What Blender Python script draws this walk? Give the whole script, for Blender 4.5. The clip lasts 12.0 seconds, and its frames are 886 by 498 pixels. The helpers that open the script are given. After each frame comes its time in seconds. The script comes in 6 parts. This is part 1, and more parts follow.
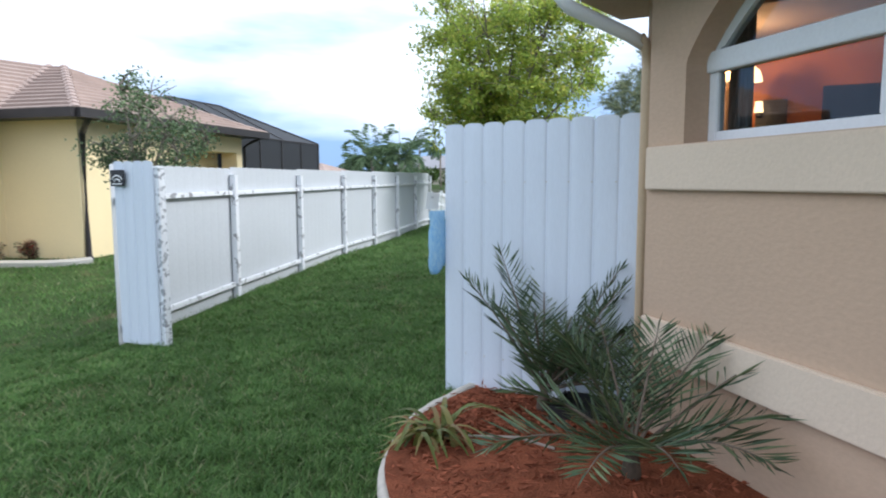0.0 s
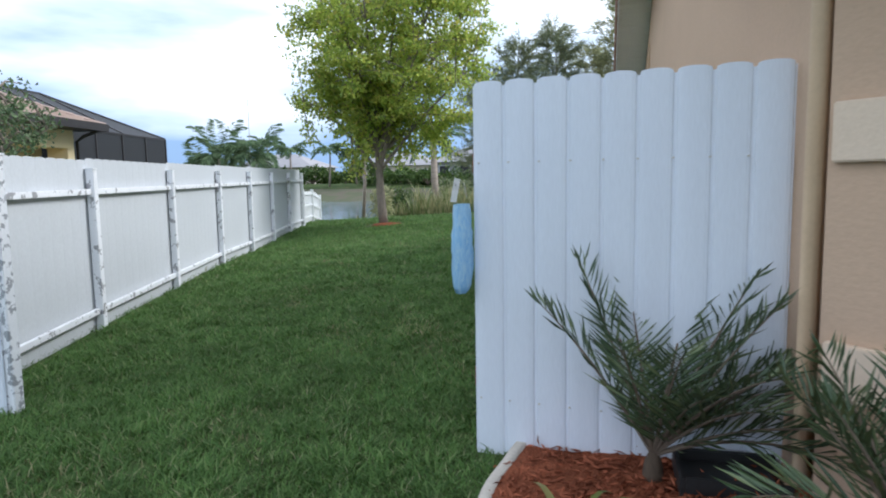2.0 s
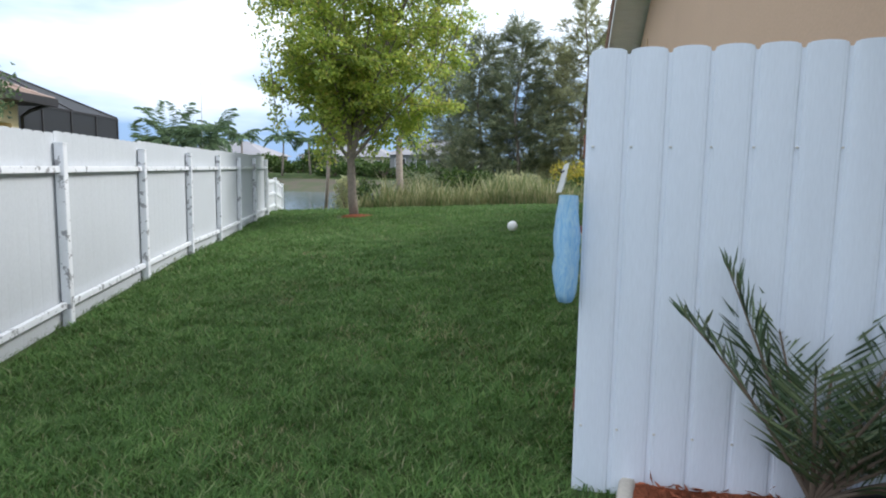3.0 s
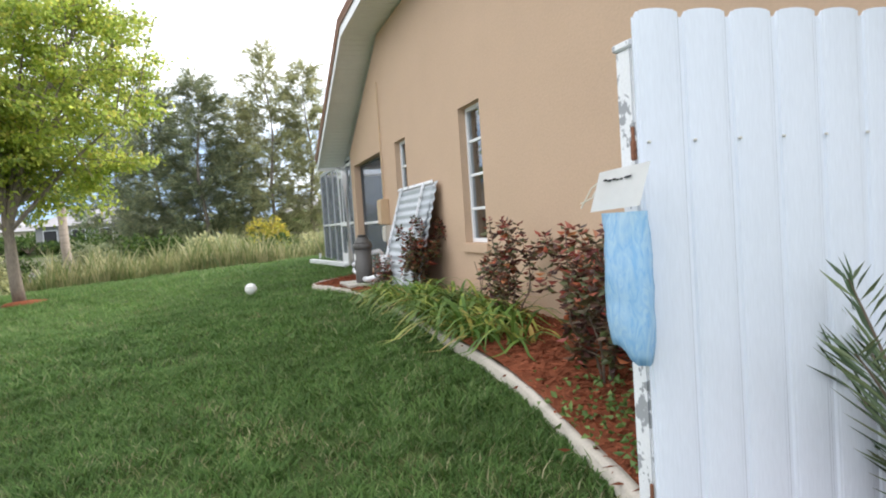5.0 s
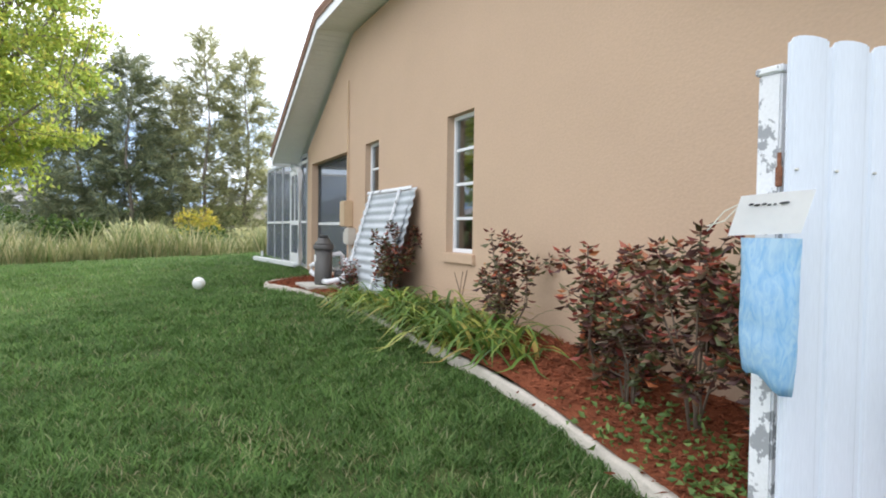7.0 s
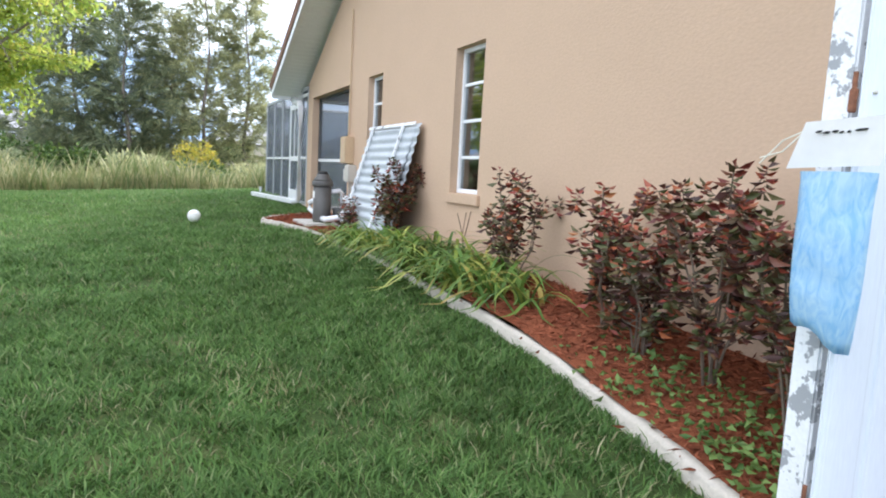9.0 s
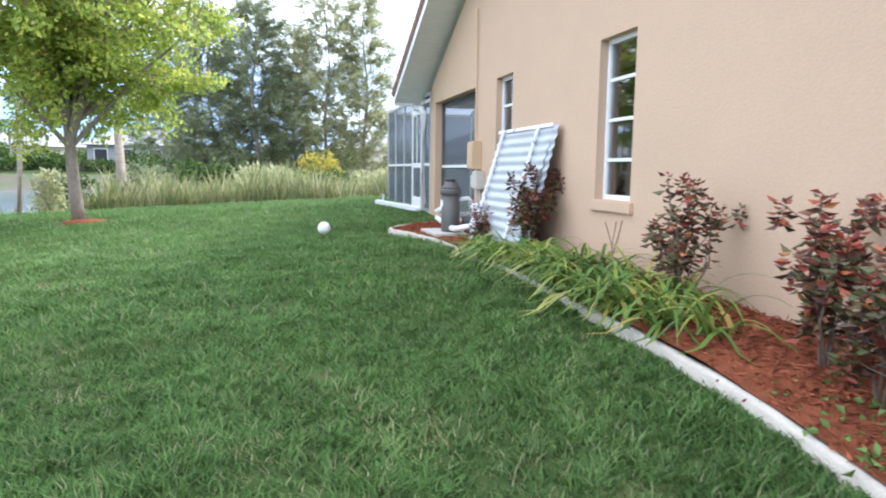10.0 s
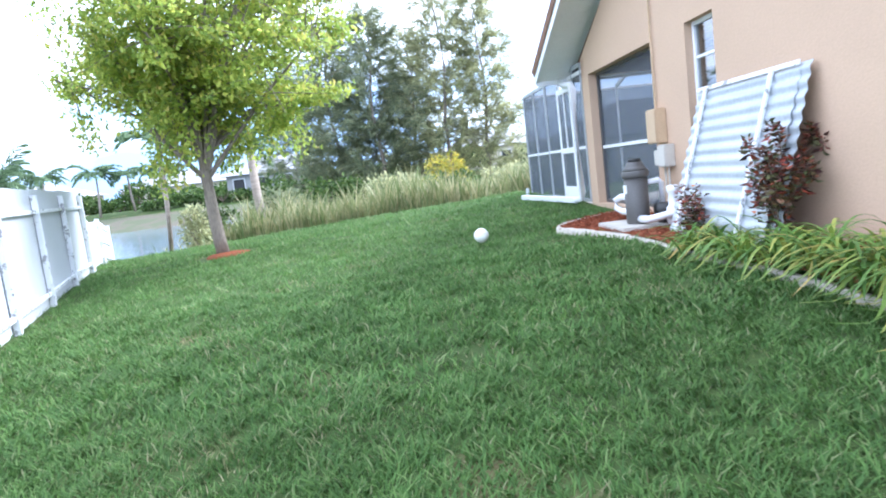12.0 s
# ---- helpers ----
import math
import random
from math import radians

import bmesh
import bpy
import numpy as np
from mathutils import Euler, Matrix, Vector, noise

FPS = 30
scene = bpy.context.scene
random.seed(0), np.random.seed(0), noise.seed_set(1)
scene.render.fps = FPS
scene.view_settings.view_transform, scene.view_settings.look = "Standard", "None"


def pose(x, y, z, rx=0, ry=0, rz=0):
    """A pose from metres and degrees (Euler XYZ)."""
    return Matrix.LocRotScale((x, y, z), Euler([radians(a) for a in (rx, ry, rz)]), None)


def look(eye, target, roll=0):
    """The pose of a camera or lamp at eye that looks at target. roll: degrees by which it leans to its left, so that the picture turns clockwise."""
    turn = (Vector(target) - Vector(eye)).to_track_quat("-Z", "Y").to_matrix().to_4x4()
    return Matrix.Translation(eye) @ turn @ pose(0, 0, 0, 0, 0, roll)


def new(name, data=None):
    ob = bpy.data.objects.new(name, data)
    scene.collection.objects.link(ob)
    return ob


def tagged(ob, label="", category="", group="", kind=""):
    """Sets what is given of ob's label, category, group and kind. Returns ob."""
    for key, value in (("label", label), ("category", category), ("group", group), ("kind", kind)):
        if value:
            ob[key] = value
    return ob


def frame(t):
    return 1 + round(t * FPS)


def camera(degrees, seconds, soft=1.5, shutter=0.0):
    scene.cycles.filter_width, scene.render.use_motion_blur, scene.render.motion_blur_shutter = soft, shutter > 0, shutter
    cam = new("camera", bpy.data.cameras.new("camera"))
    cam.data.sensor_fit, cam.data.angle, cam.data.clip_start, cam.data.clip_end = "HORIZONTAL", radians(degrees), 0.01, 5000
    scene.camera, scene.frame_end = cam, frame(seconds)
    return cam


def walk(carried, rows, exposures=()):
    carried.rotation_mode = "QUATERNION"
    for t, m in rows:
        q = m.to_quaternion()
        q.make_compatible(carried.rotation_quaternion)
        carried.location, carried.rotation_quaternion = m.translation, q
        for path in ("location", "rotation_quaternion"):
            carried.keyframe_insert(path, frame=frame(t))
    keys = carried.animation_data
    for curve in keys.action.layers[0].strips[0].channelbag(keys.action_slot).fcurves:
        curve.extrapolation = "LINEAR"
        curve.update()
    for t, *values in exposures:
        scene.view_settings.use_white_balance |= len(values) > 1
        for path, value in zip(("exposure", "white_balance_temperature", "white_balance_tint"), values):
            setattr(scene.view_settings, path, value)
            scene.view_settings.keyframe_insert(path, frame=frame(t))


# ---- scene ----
cam = camera(69.3, 12.0, soft=1.9, shutter=0.2)
PATH = [
    (0, (-0.051, 0.243, 1.431), (-0.975, 2.004, 1.223), -0.1),
    (0.5, (-0.337, 0.503, 1.407), (-1.084, 2.344, 1.176), 0.5),
    (1, (-0.727, 0.699, 1.399), (-1.529, 2.518, 1.178), 2.7),
    (1.5, (-1.082, 0.85, 1.403), (-1.649, 2.756, 1.187), 0.3),
    (2, (-1.483, 1.087, 1.352), (-1.971, 3.014, 1.137), -1.0),
    (2.5, (-1.9, 1.254, 1.309), (-2.352, 3.191, 1.102), -1.9),
    (2.7, (-2.037, 1.33, 1.317), (-2.446, 3.274, 1.079), -0.7),
    (4.5, (-3.068, 2.426, 1.231), (-2.802, 4.407, 1.15), -4.3),
    (5, (-3.268, 2.592, 1.234), (-2.64, 4.489, 1.152), -3.8),
    (5.5, (-3.493, 2.73, 1.234), (-2.824, 4.613, 1.171), -0.6),
    (6, (-3.597, 2.912, 1.224), (-2.921, 4.792, 1.136), -2.1),
    (6.5, (-3.708, 2.95, 1.247), (-2.87, 4.764, 1.183), -1.4),
    (7, (-3.796, 2.935, 1.241), (-2.949, 4.746, 1.181), 0.8),
    (9, (-3.714, 3.172, 1.171), (-2.866, 4.969, 0.942), 3.1),
    (9.5, (-3.664, 3.434, 1.199), (-2.988, 5.297, 0.928), 1.8),
    (10, (-3.796, 3.73, 1.248), (-3.279, 5.646, 1.005), 0.7),
    (10.5, (-3.894, 4.073, 1.257), (-3.497, 6.016, 0.994), 0.4),
    (11, (-3.935, 4.479, 1.245), (-3.541, 6.423, 0.985), -1.2),
    (11.5, (-4.091, 4.883, 1.252), (-3.862, 6.855, 1.009), -4.7),
    (12, (-4.106, 5.354, 1.238), (-3.972, 7.336, 1.0), -6.8),
]
EXPOSURES = [(0, 0.55, 5800, 9), (2.7, 0.42, 5950, 9), (4.4, 1.03, 6650, 11), (7.0, 1.14, 6500, 11), (9.5, 1.48, 5980, 11), (12.0, 1.80, 5400, 13)]
CLOUD_SHIFT = (0.3, 0.2, 0.0)
SKY, SUN, LAMP_W = 0.117, 2.1, 34
walk(cam, [(t, look(eye, target, roll)) for t, eye, target, roll in PATH], EXPOSURES)

# ---- world and sun ----
SUN_ELEV, SUN_AZ = radians(38), radians(35)
world = bpy.data.worlds.new("sky")
scene.world = world
world.use_nodes = True
wn, wl = world.node_tree.nodes, world.node_tree.links
wn.clear()
w_out = wn.new("ShaderNodeOutputWorld")
w_bg = wn.new("ShaderNodeBackground")
w_sky = wn.new("ShaderNodeTexSky")
w_sky.sky_type, w_sky.sun_disc = "NISHITA", False
w_sky.sun_elevation, w_sky.sun_rotation = SUN_ELEV, radians(90) - SUN_AZ
w_sky.dust_density, w_sky.ozone_density = 2.0, 2.0
w_co = wn.new("ShaderNodeTexCoord")
w_map = wn.new("ShaderNodeMapping")
w_map.inputs["Scale"].default_value = (1.1, 1.1, 4.5)
w_map.inputs["Location"].default_value = CLOUD_SHIFT
w_noise = wn.new("ShaderNodeTexNoise")
w_noise.inputs["Scale"].default_value, w_noise.inputs["Detail"].default_value = 1.6, 6
w_ramp = wn.new("ShaderNodeValToRGB")
w_ramp.color_ramp.elements[0].position, w_ramp.color_ramp.elements[1].position = 0.34, 0.56
w_ramp.color_ramp.elements[0].color = (2.6, 3.9, 6.0, 1)
w_ramp.color_ramp.elements[1].color = (10.0, 10.3, 10.8, 1)
w_mix = wn.new("ShaderNodeMix")
w_mix.data_type = "RGBA"
w_mix.inputs[0].default_value = 0.86
wl.new(w_co.outputs["Generated"], w_map.inputs["Vector"])
wl.new(w_map.outputs[0], w_noise.inputs["Vector"])
w_sep, w_band, w_add = wn.new("ShaderNodeSeparateXYZ"), wn.new("ShaderNodeMapRange"), wn.new("ShaderNodeMath")
w_band.inputs["From Min"].default_value, w_band.inputs["From Max"].default_value = 0.10, 0.30
w_band.inputs["To Min"].default_value, w_band.inputs["To Max"].default_value = -0.15, 0.07
w_add.operation = "ADD"
wl.new(w_co.outputs["Generated"], w_sep.inputs[0])
wl.new(w_sep.outputs["Z"], w_band.inputs["Value"])
wl.new(w_noise.outputs["Fac"], w_add.inputs[0])
wl.new(w_band.outputs[0], w_add.inputs[1])
wl.new(w_add.outputs[0], w_ramp.inputs[0])
wl.new(w_sky.outputs[0], w_mix.inputs[6])
wl.new(w_ramp.outputs[0], w_mix.inputs[7])
wl.new(w_mix.outputs[2], w_bg.inputs["Color"])
w_bg.inputs["Strength"].default_value = SKY
wl.new(w_bg.outputs[0], w_out.inputs[0])

sun = new("sun", bpy.data.lights.new("sun", "SUN"))
sun.data.energy, sun.data.angle, sun.data.color = SUN, radians(20), (1.0, 0.95, 0.88)
sun_dir = Vector((math.cos(SUN_AZ) * math.cos(SUN_ELEV), math.sin(SUN_AZ) * math.cos(SUN_ELEV), math.sin(SUN_ELEV)))
sun.matrix_world = look(sun_dir * 60, (0, 0, 0))


# ---- materials ----
def rgb(c, k=1.0):
    return tuple(min(1.0, v * k) for v in c) + (1,)


def material(name, base, rough=0.7, var=0.15, fine=60.0, coarse=1.5, bump=0.1, metal=0.0, island=0.0, second=None,
             second_amount=0.4, gloss=0.5, bump_dist=0.004, trans=0.0, stretch=(1, 1, 1)):
    """A surface with grain at two scales; second is a stain or fleck colour; island varies piece by piece."""
    m = bpy.data.materials.new(name)
    m.use_nodes = True
    n, l = m.node_tree.nodes, m.node_tree.links
    b = n["Principled BSDF"]
    co = n.new("ShaderNodeTexCoord")
    mp = n.new("ShaderNodeMapping")
    mp.inputs["Scale"].default_value = stretch
    l.new(co.outputs["Object"], mp.inputs[0])
    big, small = n.new("ShaderNodeTexNoise"), n.new("ShaderNodeTexNoise")
    big.inputs["Scale"].default_value, big.inputs["Detail"].default_value = coarse, 4
    small.inputs["Scale"].default_value, small.inputs["Detail"].default_value = fine, 3
    l.new(mp.outputs[0], big.inputs["Vector"])
    l.new(mp.outputs[0], small.inputs["Vector"])
    add = n.new("ShaderNodeMath")
    add.operation = "ADD"
    l.new(big.outputs["Fac"], add.inputs[0])
    l.new(small.outputs["Fac"], add.inputs[1])
    half = n.new("ShaderNodeMath")
    half.operation = "MULTIPLY"
    half.inputs[1].default_value = 0.5
    l.new(add.outputs[0], half.inputs[0])
    ramp = n.new("ShaderNodeValToRGB")
    ramp.color_ramp.elements[0].position, ramp.color_ramp.elements[1].position = 0.35, 0.65
    ramp.color_ramp.elements[0].color, ramp.color_ramp.elements[1].color = rgb(base, 1 - var), rgb(base, 1 + var)
    l.new(half.outputs[0], ramp.inputs[0])
    out = ramp.outputs[0]
    if second:
        mix = n.new("ShaderNodeMix")
        mix.data_type = "RGBA"
        cut = n.new("ShaderNodeValToRGB")
        cut.color_ramp.elements[0].position, cut.color_ramp.elements[1].position = 1 - second_amount - 0.06, 1 - second_amount + 0.06
        l.new(big.outputs["Fac"], cut.inputs[0])
        l.new(cut.outputs[0], mix.inputs[0])
        l.new(out, mix.inputs[6])
        mix.inputs[7].default_value = rgb(second)
        out = mix.outputs[2]
    if island:
        geo = n.new("ShaderNodeNewGeometry")
        hsv = n.new("ShaderNodeHueSaturation")
        span = n.new("ShaderNodeMapRange")
        span.inputs["To Min"].default_value, span.inputs["To Max"].default_value = 1 - island, 1 + island
        l.new(geo.outputs["Random Per Island"], span.inputs["Value"])
        l.new(span.outputs[0], hsv.inputs["Value"])
        l.new(out, hsv.inputs["Color"])
        out = hsv.outputs[0]
    l.new(out, b.inputs["Base Color"])
    b.inputs["Roughness"].default_value, b.inputs["Metallic"].default_value = rough, metal
    b.inputs["Specular IOR Level"].default_value = gloss
    if trans:
        tr = n.new("ShaderNodeBsdfTranslucent")
        ms = n.new("ShaderNodeMixShader")
        ms.inputs[0].default_value = trans
        l.new(out, tr.inputs[0])
        l.new(b.outputs[0], ms.inputs[1])
        l.new(tr.outputs[0], ms.inputs[2])
        l.new(ms.outputs[0], n["Material Output"].inputs[0])
    if bump:
        bp = n.new("ShaderNodeBump")
        bp.inputs["Strength"].default_value, bp.inputs["Distance"].default_value = bump, bump_dist
        l.new(small.outputs["Fac"], bp.inputs["Height"])
        l.new(bp.outputs[0], b.inputs["Normal"])
    return m


def leaf_material(name, stops, rough=0.5, trans=0.25, gloss=0.35, patchy=(1.3, 0.72, 1.28)):
    """Leaves whose colour runs through stops, each leaf its own."""
    m = bpy.data.materials.new(name)
    m.use_nodes = True
    n, l = m.node_tree.nodes, m.node_tree.links
    b = n["Principled BSDF"]
    geo = n.new("ShaderNodeNewGeometry")
    ramp = n.new("ShaderNodeValToRGB")
    els = ramp.color_ramp.elements
    els[0].position, els[0].color = stops[0][0], rgb(stops[0][1])
    els[1].position, els[1].color = stops[-1][0], rgb(stops[-1][1])
    for p, c in stops[1:-1]:
        els.new(p).color = rgb(c)
    l.new(geo.outputs["Random Per Island"], ramp.inputs[0])
    co = n.new("ShaderNodeTexCoord")
    patch = n.new("ShaderNodeTexNoise")
    patch.inputs["Scale"].default_value, patch.inputs["Detail"].default_value = patchy[0], 5
    l.new(co.outputs["Object"], patch.inputs["Vector"])
    span = n.new("ShaderNodeMapRange")
    span.inputs["From Min"].default_value, span.inputs["From Max"].default_value = 0.3, 0.7
    span.inputs["To Min"].default_value, span.inputs["To Max"].default_value = patchy[1], patchy[2]
    l.new(patch.outputs["Fac"], span.inputs["Value"])
    hsv = n.new("ShaderNodeHueSaturation")
    l.new(span.outputs[0], hsv.inputs["Value"])
    l.new(ramp.outputs[0], hsv.inputs["Color"])
    l.new(hsv.outputs[0], b.inputs["Base Color"])
    b.inputs["Roughness"].default_value, b.inputs["Specular IOR Level"].default_value = rough, gloss
    tr = n.new("ShaderNodeBsdfTranslucent")
    ms = n.new("ShaderNodeMixShader")
    ms.inputs[0].default_value = trans
    l.new(hsv.outputs[0], tr.inputs[0])
    l.new(b.outputs[0], ms.inputs[1])
    l.new(tr.outputs[0], ms.inputs[2])
    l.new(ms.outputs[0], n["Material Output"].inputs[0])
    return m


def glass_material(name, tint, clear, rough=0.02, low=0.03, high=0.20):
    m = bpy.data.materials.new(name)
    m.use_nodes = True
    n, l = m.node_tree.nodes, m.node_tree.links
    n.remove(n["Principled BSDF"])
    see, shine, ms, fr = n.new("ShaderNodeBsdfTransparent"), n.new("ShaderNodeBsdfGlossy"), n.new("ShaderNodeMixShader"), n.new("ShaderNodeLayerWeight")
    see.inputs[0].default_value = rgb(tint, clear)
    shine.inputs["Roughness"].default_value = rough
    fr.inputs["Blend"].default_value = 0.25
    span = n.new("ShaderNodeMapRange")
    span.inputs["To Min"].default_value, span.inputs["To Max"].default_value = low, high
    l.new(fr.outputs["Facing"], span.inputs["Value"])
    l.new(span.outputs[0], ms.inputs[0])
    l.new(see.outputs[0], ms.inputs[1])
    l.new(shine.outputs[0], ms.inputs[2])
    l.new(ms.outputs[0], n["Material Output"].inputs[0])
    return m


def screen_material(name, colour, cover):
    """Insect screen: a weave too fine to see, so part cloth, part clear."""
    m = bpy.data.materials.new(name)
    m.use_nodes = True
    n, l = m.node_tree.nodes, m.node_tree.links
    b = n["Principled BSDF"]
    b.inputs["Base Color"].default_value, b.inputs["Roughness"].default_value = rgb(colour), 0.7
    see, ms = n.new("ShaderNodeBsdfTransparent"), n.new("ShaderNodeMixShader")
    ms.inputs[0].default_value = cover
    l.new(see.outputs[0], ms.inputs[1])
    l.new(b.outputs[0], ms.inputs[2])
    l.new(ms.outputs[0], n["Material Output"].inputs[0])
    return m


def glow_material(name, colour, strength):
    m = bpy.data.materials.new(name)
    m.use_nodes = True
    b = m.node_tree.nodes["Principled BSDF"]
    b.inputs["Base Color"].default_value = rgb(colour)
    b.inputs["Emission Color"].default_value, b.inputs["Emission Strength"].default_value = rgb(colour), strength
    return m


def worn_paint(name, paint, under, amount, scale=22.0):
    """White paint that flakes off in patches."""
    m = material(name, paint, 0.55, 0.06, 90, 4, 0.12)
    n, l = m.node_tree.nodes, m.node_tree.links
    b = n["Principled BSDF"]
    old = b.inputs["Base Color"].links[0].from_socket
    co, no, cut, mix = n.new("ShaderNodeTexCoord"), n.new("ShaderNodeTexNoise"), n.new("ShaderNodeValToRGB"), n.new("ShaderNodeMix")
    mix.data_type = "RGBA"
    no.inputs["Scale"].default_value, no.inputs["Detail"].default_value, no.inputs["Roughness"].default_value = scale, 5, 0.65
    cut.color_ramp.elements[0].position, cut.color_ramp.elements[1].position = 1 - amount - 0.015, 1 - amount + 0.015
    l.new(co.outputs["Object"], no.inputs["Vector"])
    l.new(no.outputs["Fac"], cut.inputs[0])
    l.new(cut.outputs[0], mix.inputs[0])
    l.new(old, mix.inputs[6])
    mix.inputs[7].default_value = rgb(under)
    l.new(mix.outputs[2], b.inputs["Base Color"])
    return m


M_STUCCO = material("stucco_tan", (0.565, 0.405, 0.285), 0.85, 0.055, 42, 0.9, 0.28, bump_dist=0.006, gloss=0.2, stretch=(0.8, 0.8, 1.35))
M_BAND = material("stucco_cream", (0.74, 0.60, 0.46), 0.85, 0.04, 55, 0.8, 0.4, bump_dist=0.005, gloss=0.2)
M_YELLOW = material("stucco_yellow", (0.86, 0.70, 0.42), 0.85, 0.04, 40, 0.6, 0.3, gloss=0.2)
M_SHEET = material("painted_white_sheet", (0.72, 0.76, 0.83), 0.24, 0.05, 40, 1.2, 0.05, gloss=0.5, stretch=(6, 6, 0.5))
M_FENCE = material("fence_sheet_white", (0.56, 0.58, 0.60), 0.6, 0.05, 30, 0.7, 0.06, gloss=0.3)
M_FLAKY = worn_paint("flaking_white_paint", (0.82, 0.83, 0.85), (0.34, 0.35, 0.37), 0.455, 16)
M_RAIL = worn_paint("chipped_white_paint", (0.80, 0.81, 0.83), (0.33, 0.33, 0.34), 0.42, 9)
M_RUST = material("rusty_steel", (0.22, 0.09, 0.05), 0.85, 0.4, 80, 10, 0.3)
M_CAGE = material("greyed_aluminium", (0.40, 0.42, 0.44), 0.5, 0.06, 60, 3, 0.03)
M_WHITE = material("white_aluminium", (0.82, 0.83, 0.84), 0.4, 0.03, 80, 2, 0.03)
M_VINYL = material("white_vinyl", (0.84, 0.85, 0.86), 0.45, 0.04, 60, 3, 0.03)
M_PVC = material("white_plastic_pipe", (0.82, 0.83, 0.86), 0.35, 0.06, 40, 5, 0.02)
M_SOFFIT = material("soffit_panel", (0.82, 0.82, 0.80), 0.6, 0.05, 40, 1.5, 0.05)
M_SOFFIT_BROWN = material("soffit_tan", (0.40, 0.33, 0.26), 0.7, 0.08, 40, 1.5, 0.08)
M_TILE = material("roof_tile_brown", (0.30, 0.17, 0.12), 0.8, 0.25, 40, 3, 0.3, island=0.2)
M_TILE_N = material("roof_tile_pinkish", (0.37, 0.275, 0.23), 0.8, 0.16, 30, 1.2, 0.3, island=0.12)
M_DARKMETAL = material("bronze_gutter", (0.035, 0.03, 0.03), 0.45, 0.2, 60, 3, 0.05)
M_MULCH = material("red_mulch", (0.235, 0.075, 0.037), 0.95, 0.35, 90, 7, 0.9, bump_dist=0.02, gloss=0.1)
M_CHIP = material("mulch_chip", (0.26, 0.085, 0.045), 0.95, 0.3, 60, 9, 0.3, island=0.45, gloss=0.1)
M_KERB = material("white_concrete", (0.52, 0.47, 0.40), 0.9, 0.12, 70, 6, 0.5, second=(0.42, 0.38, 0.33), second_amount=0.36)
M_CONC = material("concrete", (0.50, 0.47, 0.42), 0.9, 0.1, 60, 3, 0.3)
M_MUD = material("brown_bank", (0.105, 0.09, 0.06), 0.95, 0.25, 8, 0.5, 0.3, second=(0.075, 0.085, 0.04), second_amount=0.5)
M_SOIL = material("lawn_soil", (0.055, 0.085, 0.026), 0.95, 0.35, 45, 1.1, 0.6, second=(0.12, 0.105, 0.05), second_amount=0.36, bump_dist=0.02, gloss=0.1)
M_BARK = material("grey_bark", (0.24, 0.20, 0.16), 0.95, 0.3, 35, 6, 0.8, bump_dist=0.02, stretch=(1, 1, 0.3))
M_PALMBARK = material("palm_trunk", (0.34, 0.28, 0.23), 0.95, 0.25, 18, 5, 0.7, bump_dist=0.02, stretch=(0.4, 0.4, 2.5))
M_HUSK = material("brown_palm_husk", (0.085, 0.06, 0.04), 0.95, 0.35, 45, 8, 0.7, bump_dist=0.01, stretch=(1, 1, 0.35))
M_STEM = material("pale_stem", (0.17, 0.13, 0.095), 0.85, 0.2, 40, 8, 0.3)
M_GREYPLASTIC = material("grey_plastic", (0.10, 0.095, 0.09), 0.5, 0.12, 50, 6, 0.08)
M_BLACK = material("black_plastic", (0.02, 0.02, 0.02), 0.45, 0.2, 50, 6, 0.05)
M_TANBOX = material("tan_painted_steel", (0.56, 0.41, 0.26), 0.6, 0.06, 50, 4, 0.05)
M_GREYBOX = material("pale_grey_steel", (0.56, 0.53, 0.47), 0.55, 0.07, 50, 4, 0.05)
M_ZINC = material("weathered_white_sheet", (0.46, 0.495, 0.525), 0.42, 0.12, 30, 2.2, 0.06, gloss=0.5, second=(0.48, 0.50, 0.52), second_amount=0.36)
M_CARD = material("white_card", (0.86, 0.86, 0.84), 0.6, 0.03, 30, 6, 0.03)
M_INK = material("black_ink", (0.03, 0.03, 0.035), 0.7, 0.1, 30, 6, 0)
M_STRING = material("pale_string", (0.75, 0.72, 0.62), 0.8, 0.1, 60, 20, 0)
M_BALL = material("white_ball", (0.84, 0.84, 0.82), 0.5, 0.05, 30, 12, 0.1, second=(0.62, 0.60, 0.55), second_amount=0.33)
M_ROOM = material("orange_room_paint", (0.55, 0.19, 0.06), 0.8, 0.05, 40, 2, 0.05)
# dark tone puts the gloom of unlit rooms into the floor and ceiling colour
M_ROOM_GLOOM = material("room_gloom_tone", (0.16, 0.13, 0.11), 0.9, 0.1, 40, 2, 0)
M_DARKWOOD = material("dark_wood", (0.045, 0.03, 0.022), 0.5, 0.25, 30, 5, 0.05)
M_DARKROOF = material("dark_cage_roof", (0.05, 0.055, 0.065), 0.7, 0.12, 20, 0.5, 0.05)
M_FARGREY = material("far_wall_grey", (0.30, 0.30, 0.29), 0.9, 0.1, 6, 0.3, 0)
M_FARROOF = material("far_roof_grey", (0.30, 0.29, 0.30), 0.85, 0.15, 6, 0.3, 0.1)
M_FARWALL = material("far_wall_cream", (0.66, 0.58, 0.48), 0.9, 0.08, 6, 0.3, 0)
M_GLASS = glass_material("window_glass", (0.80, 0.84, 0.86), 0.9)
M_TALLGLASS = glass_material("tall_window_glass", (0.80, 0.84, 0.86), 0.9, 0.03, 0.12, 0.42)
M_SCREEN = screen_material("insect_screen", (0.10, 0.12, 0.145), 0.5)
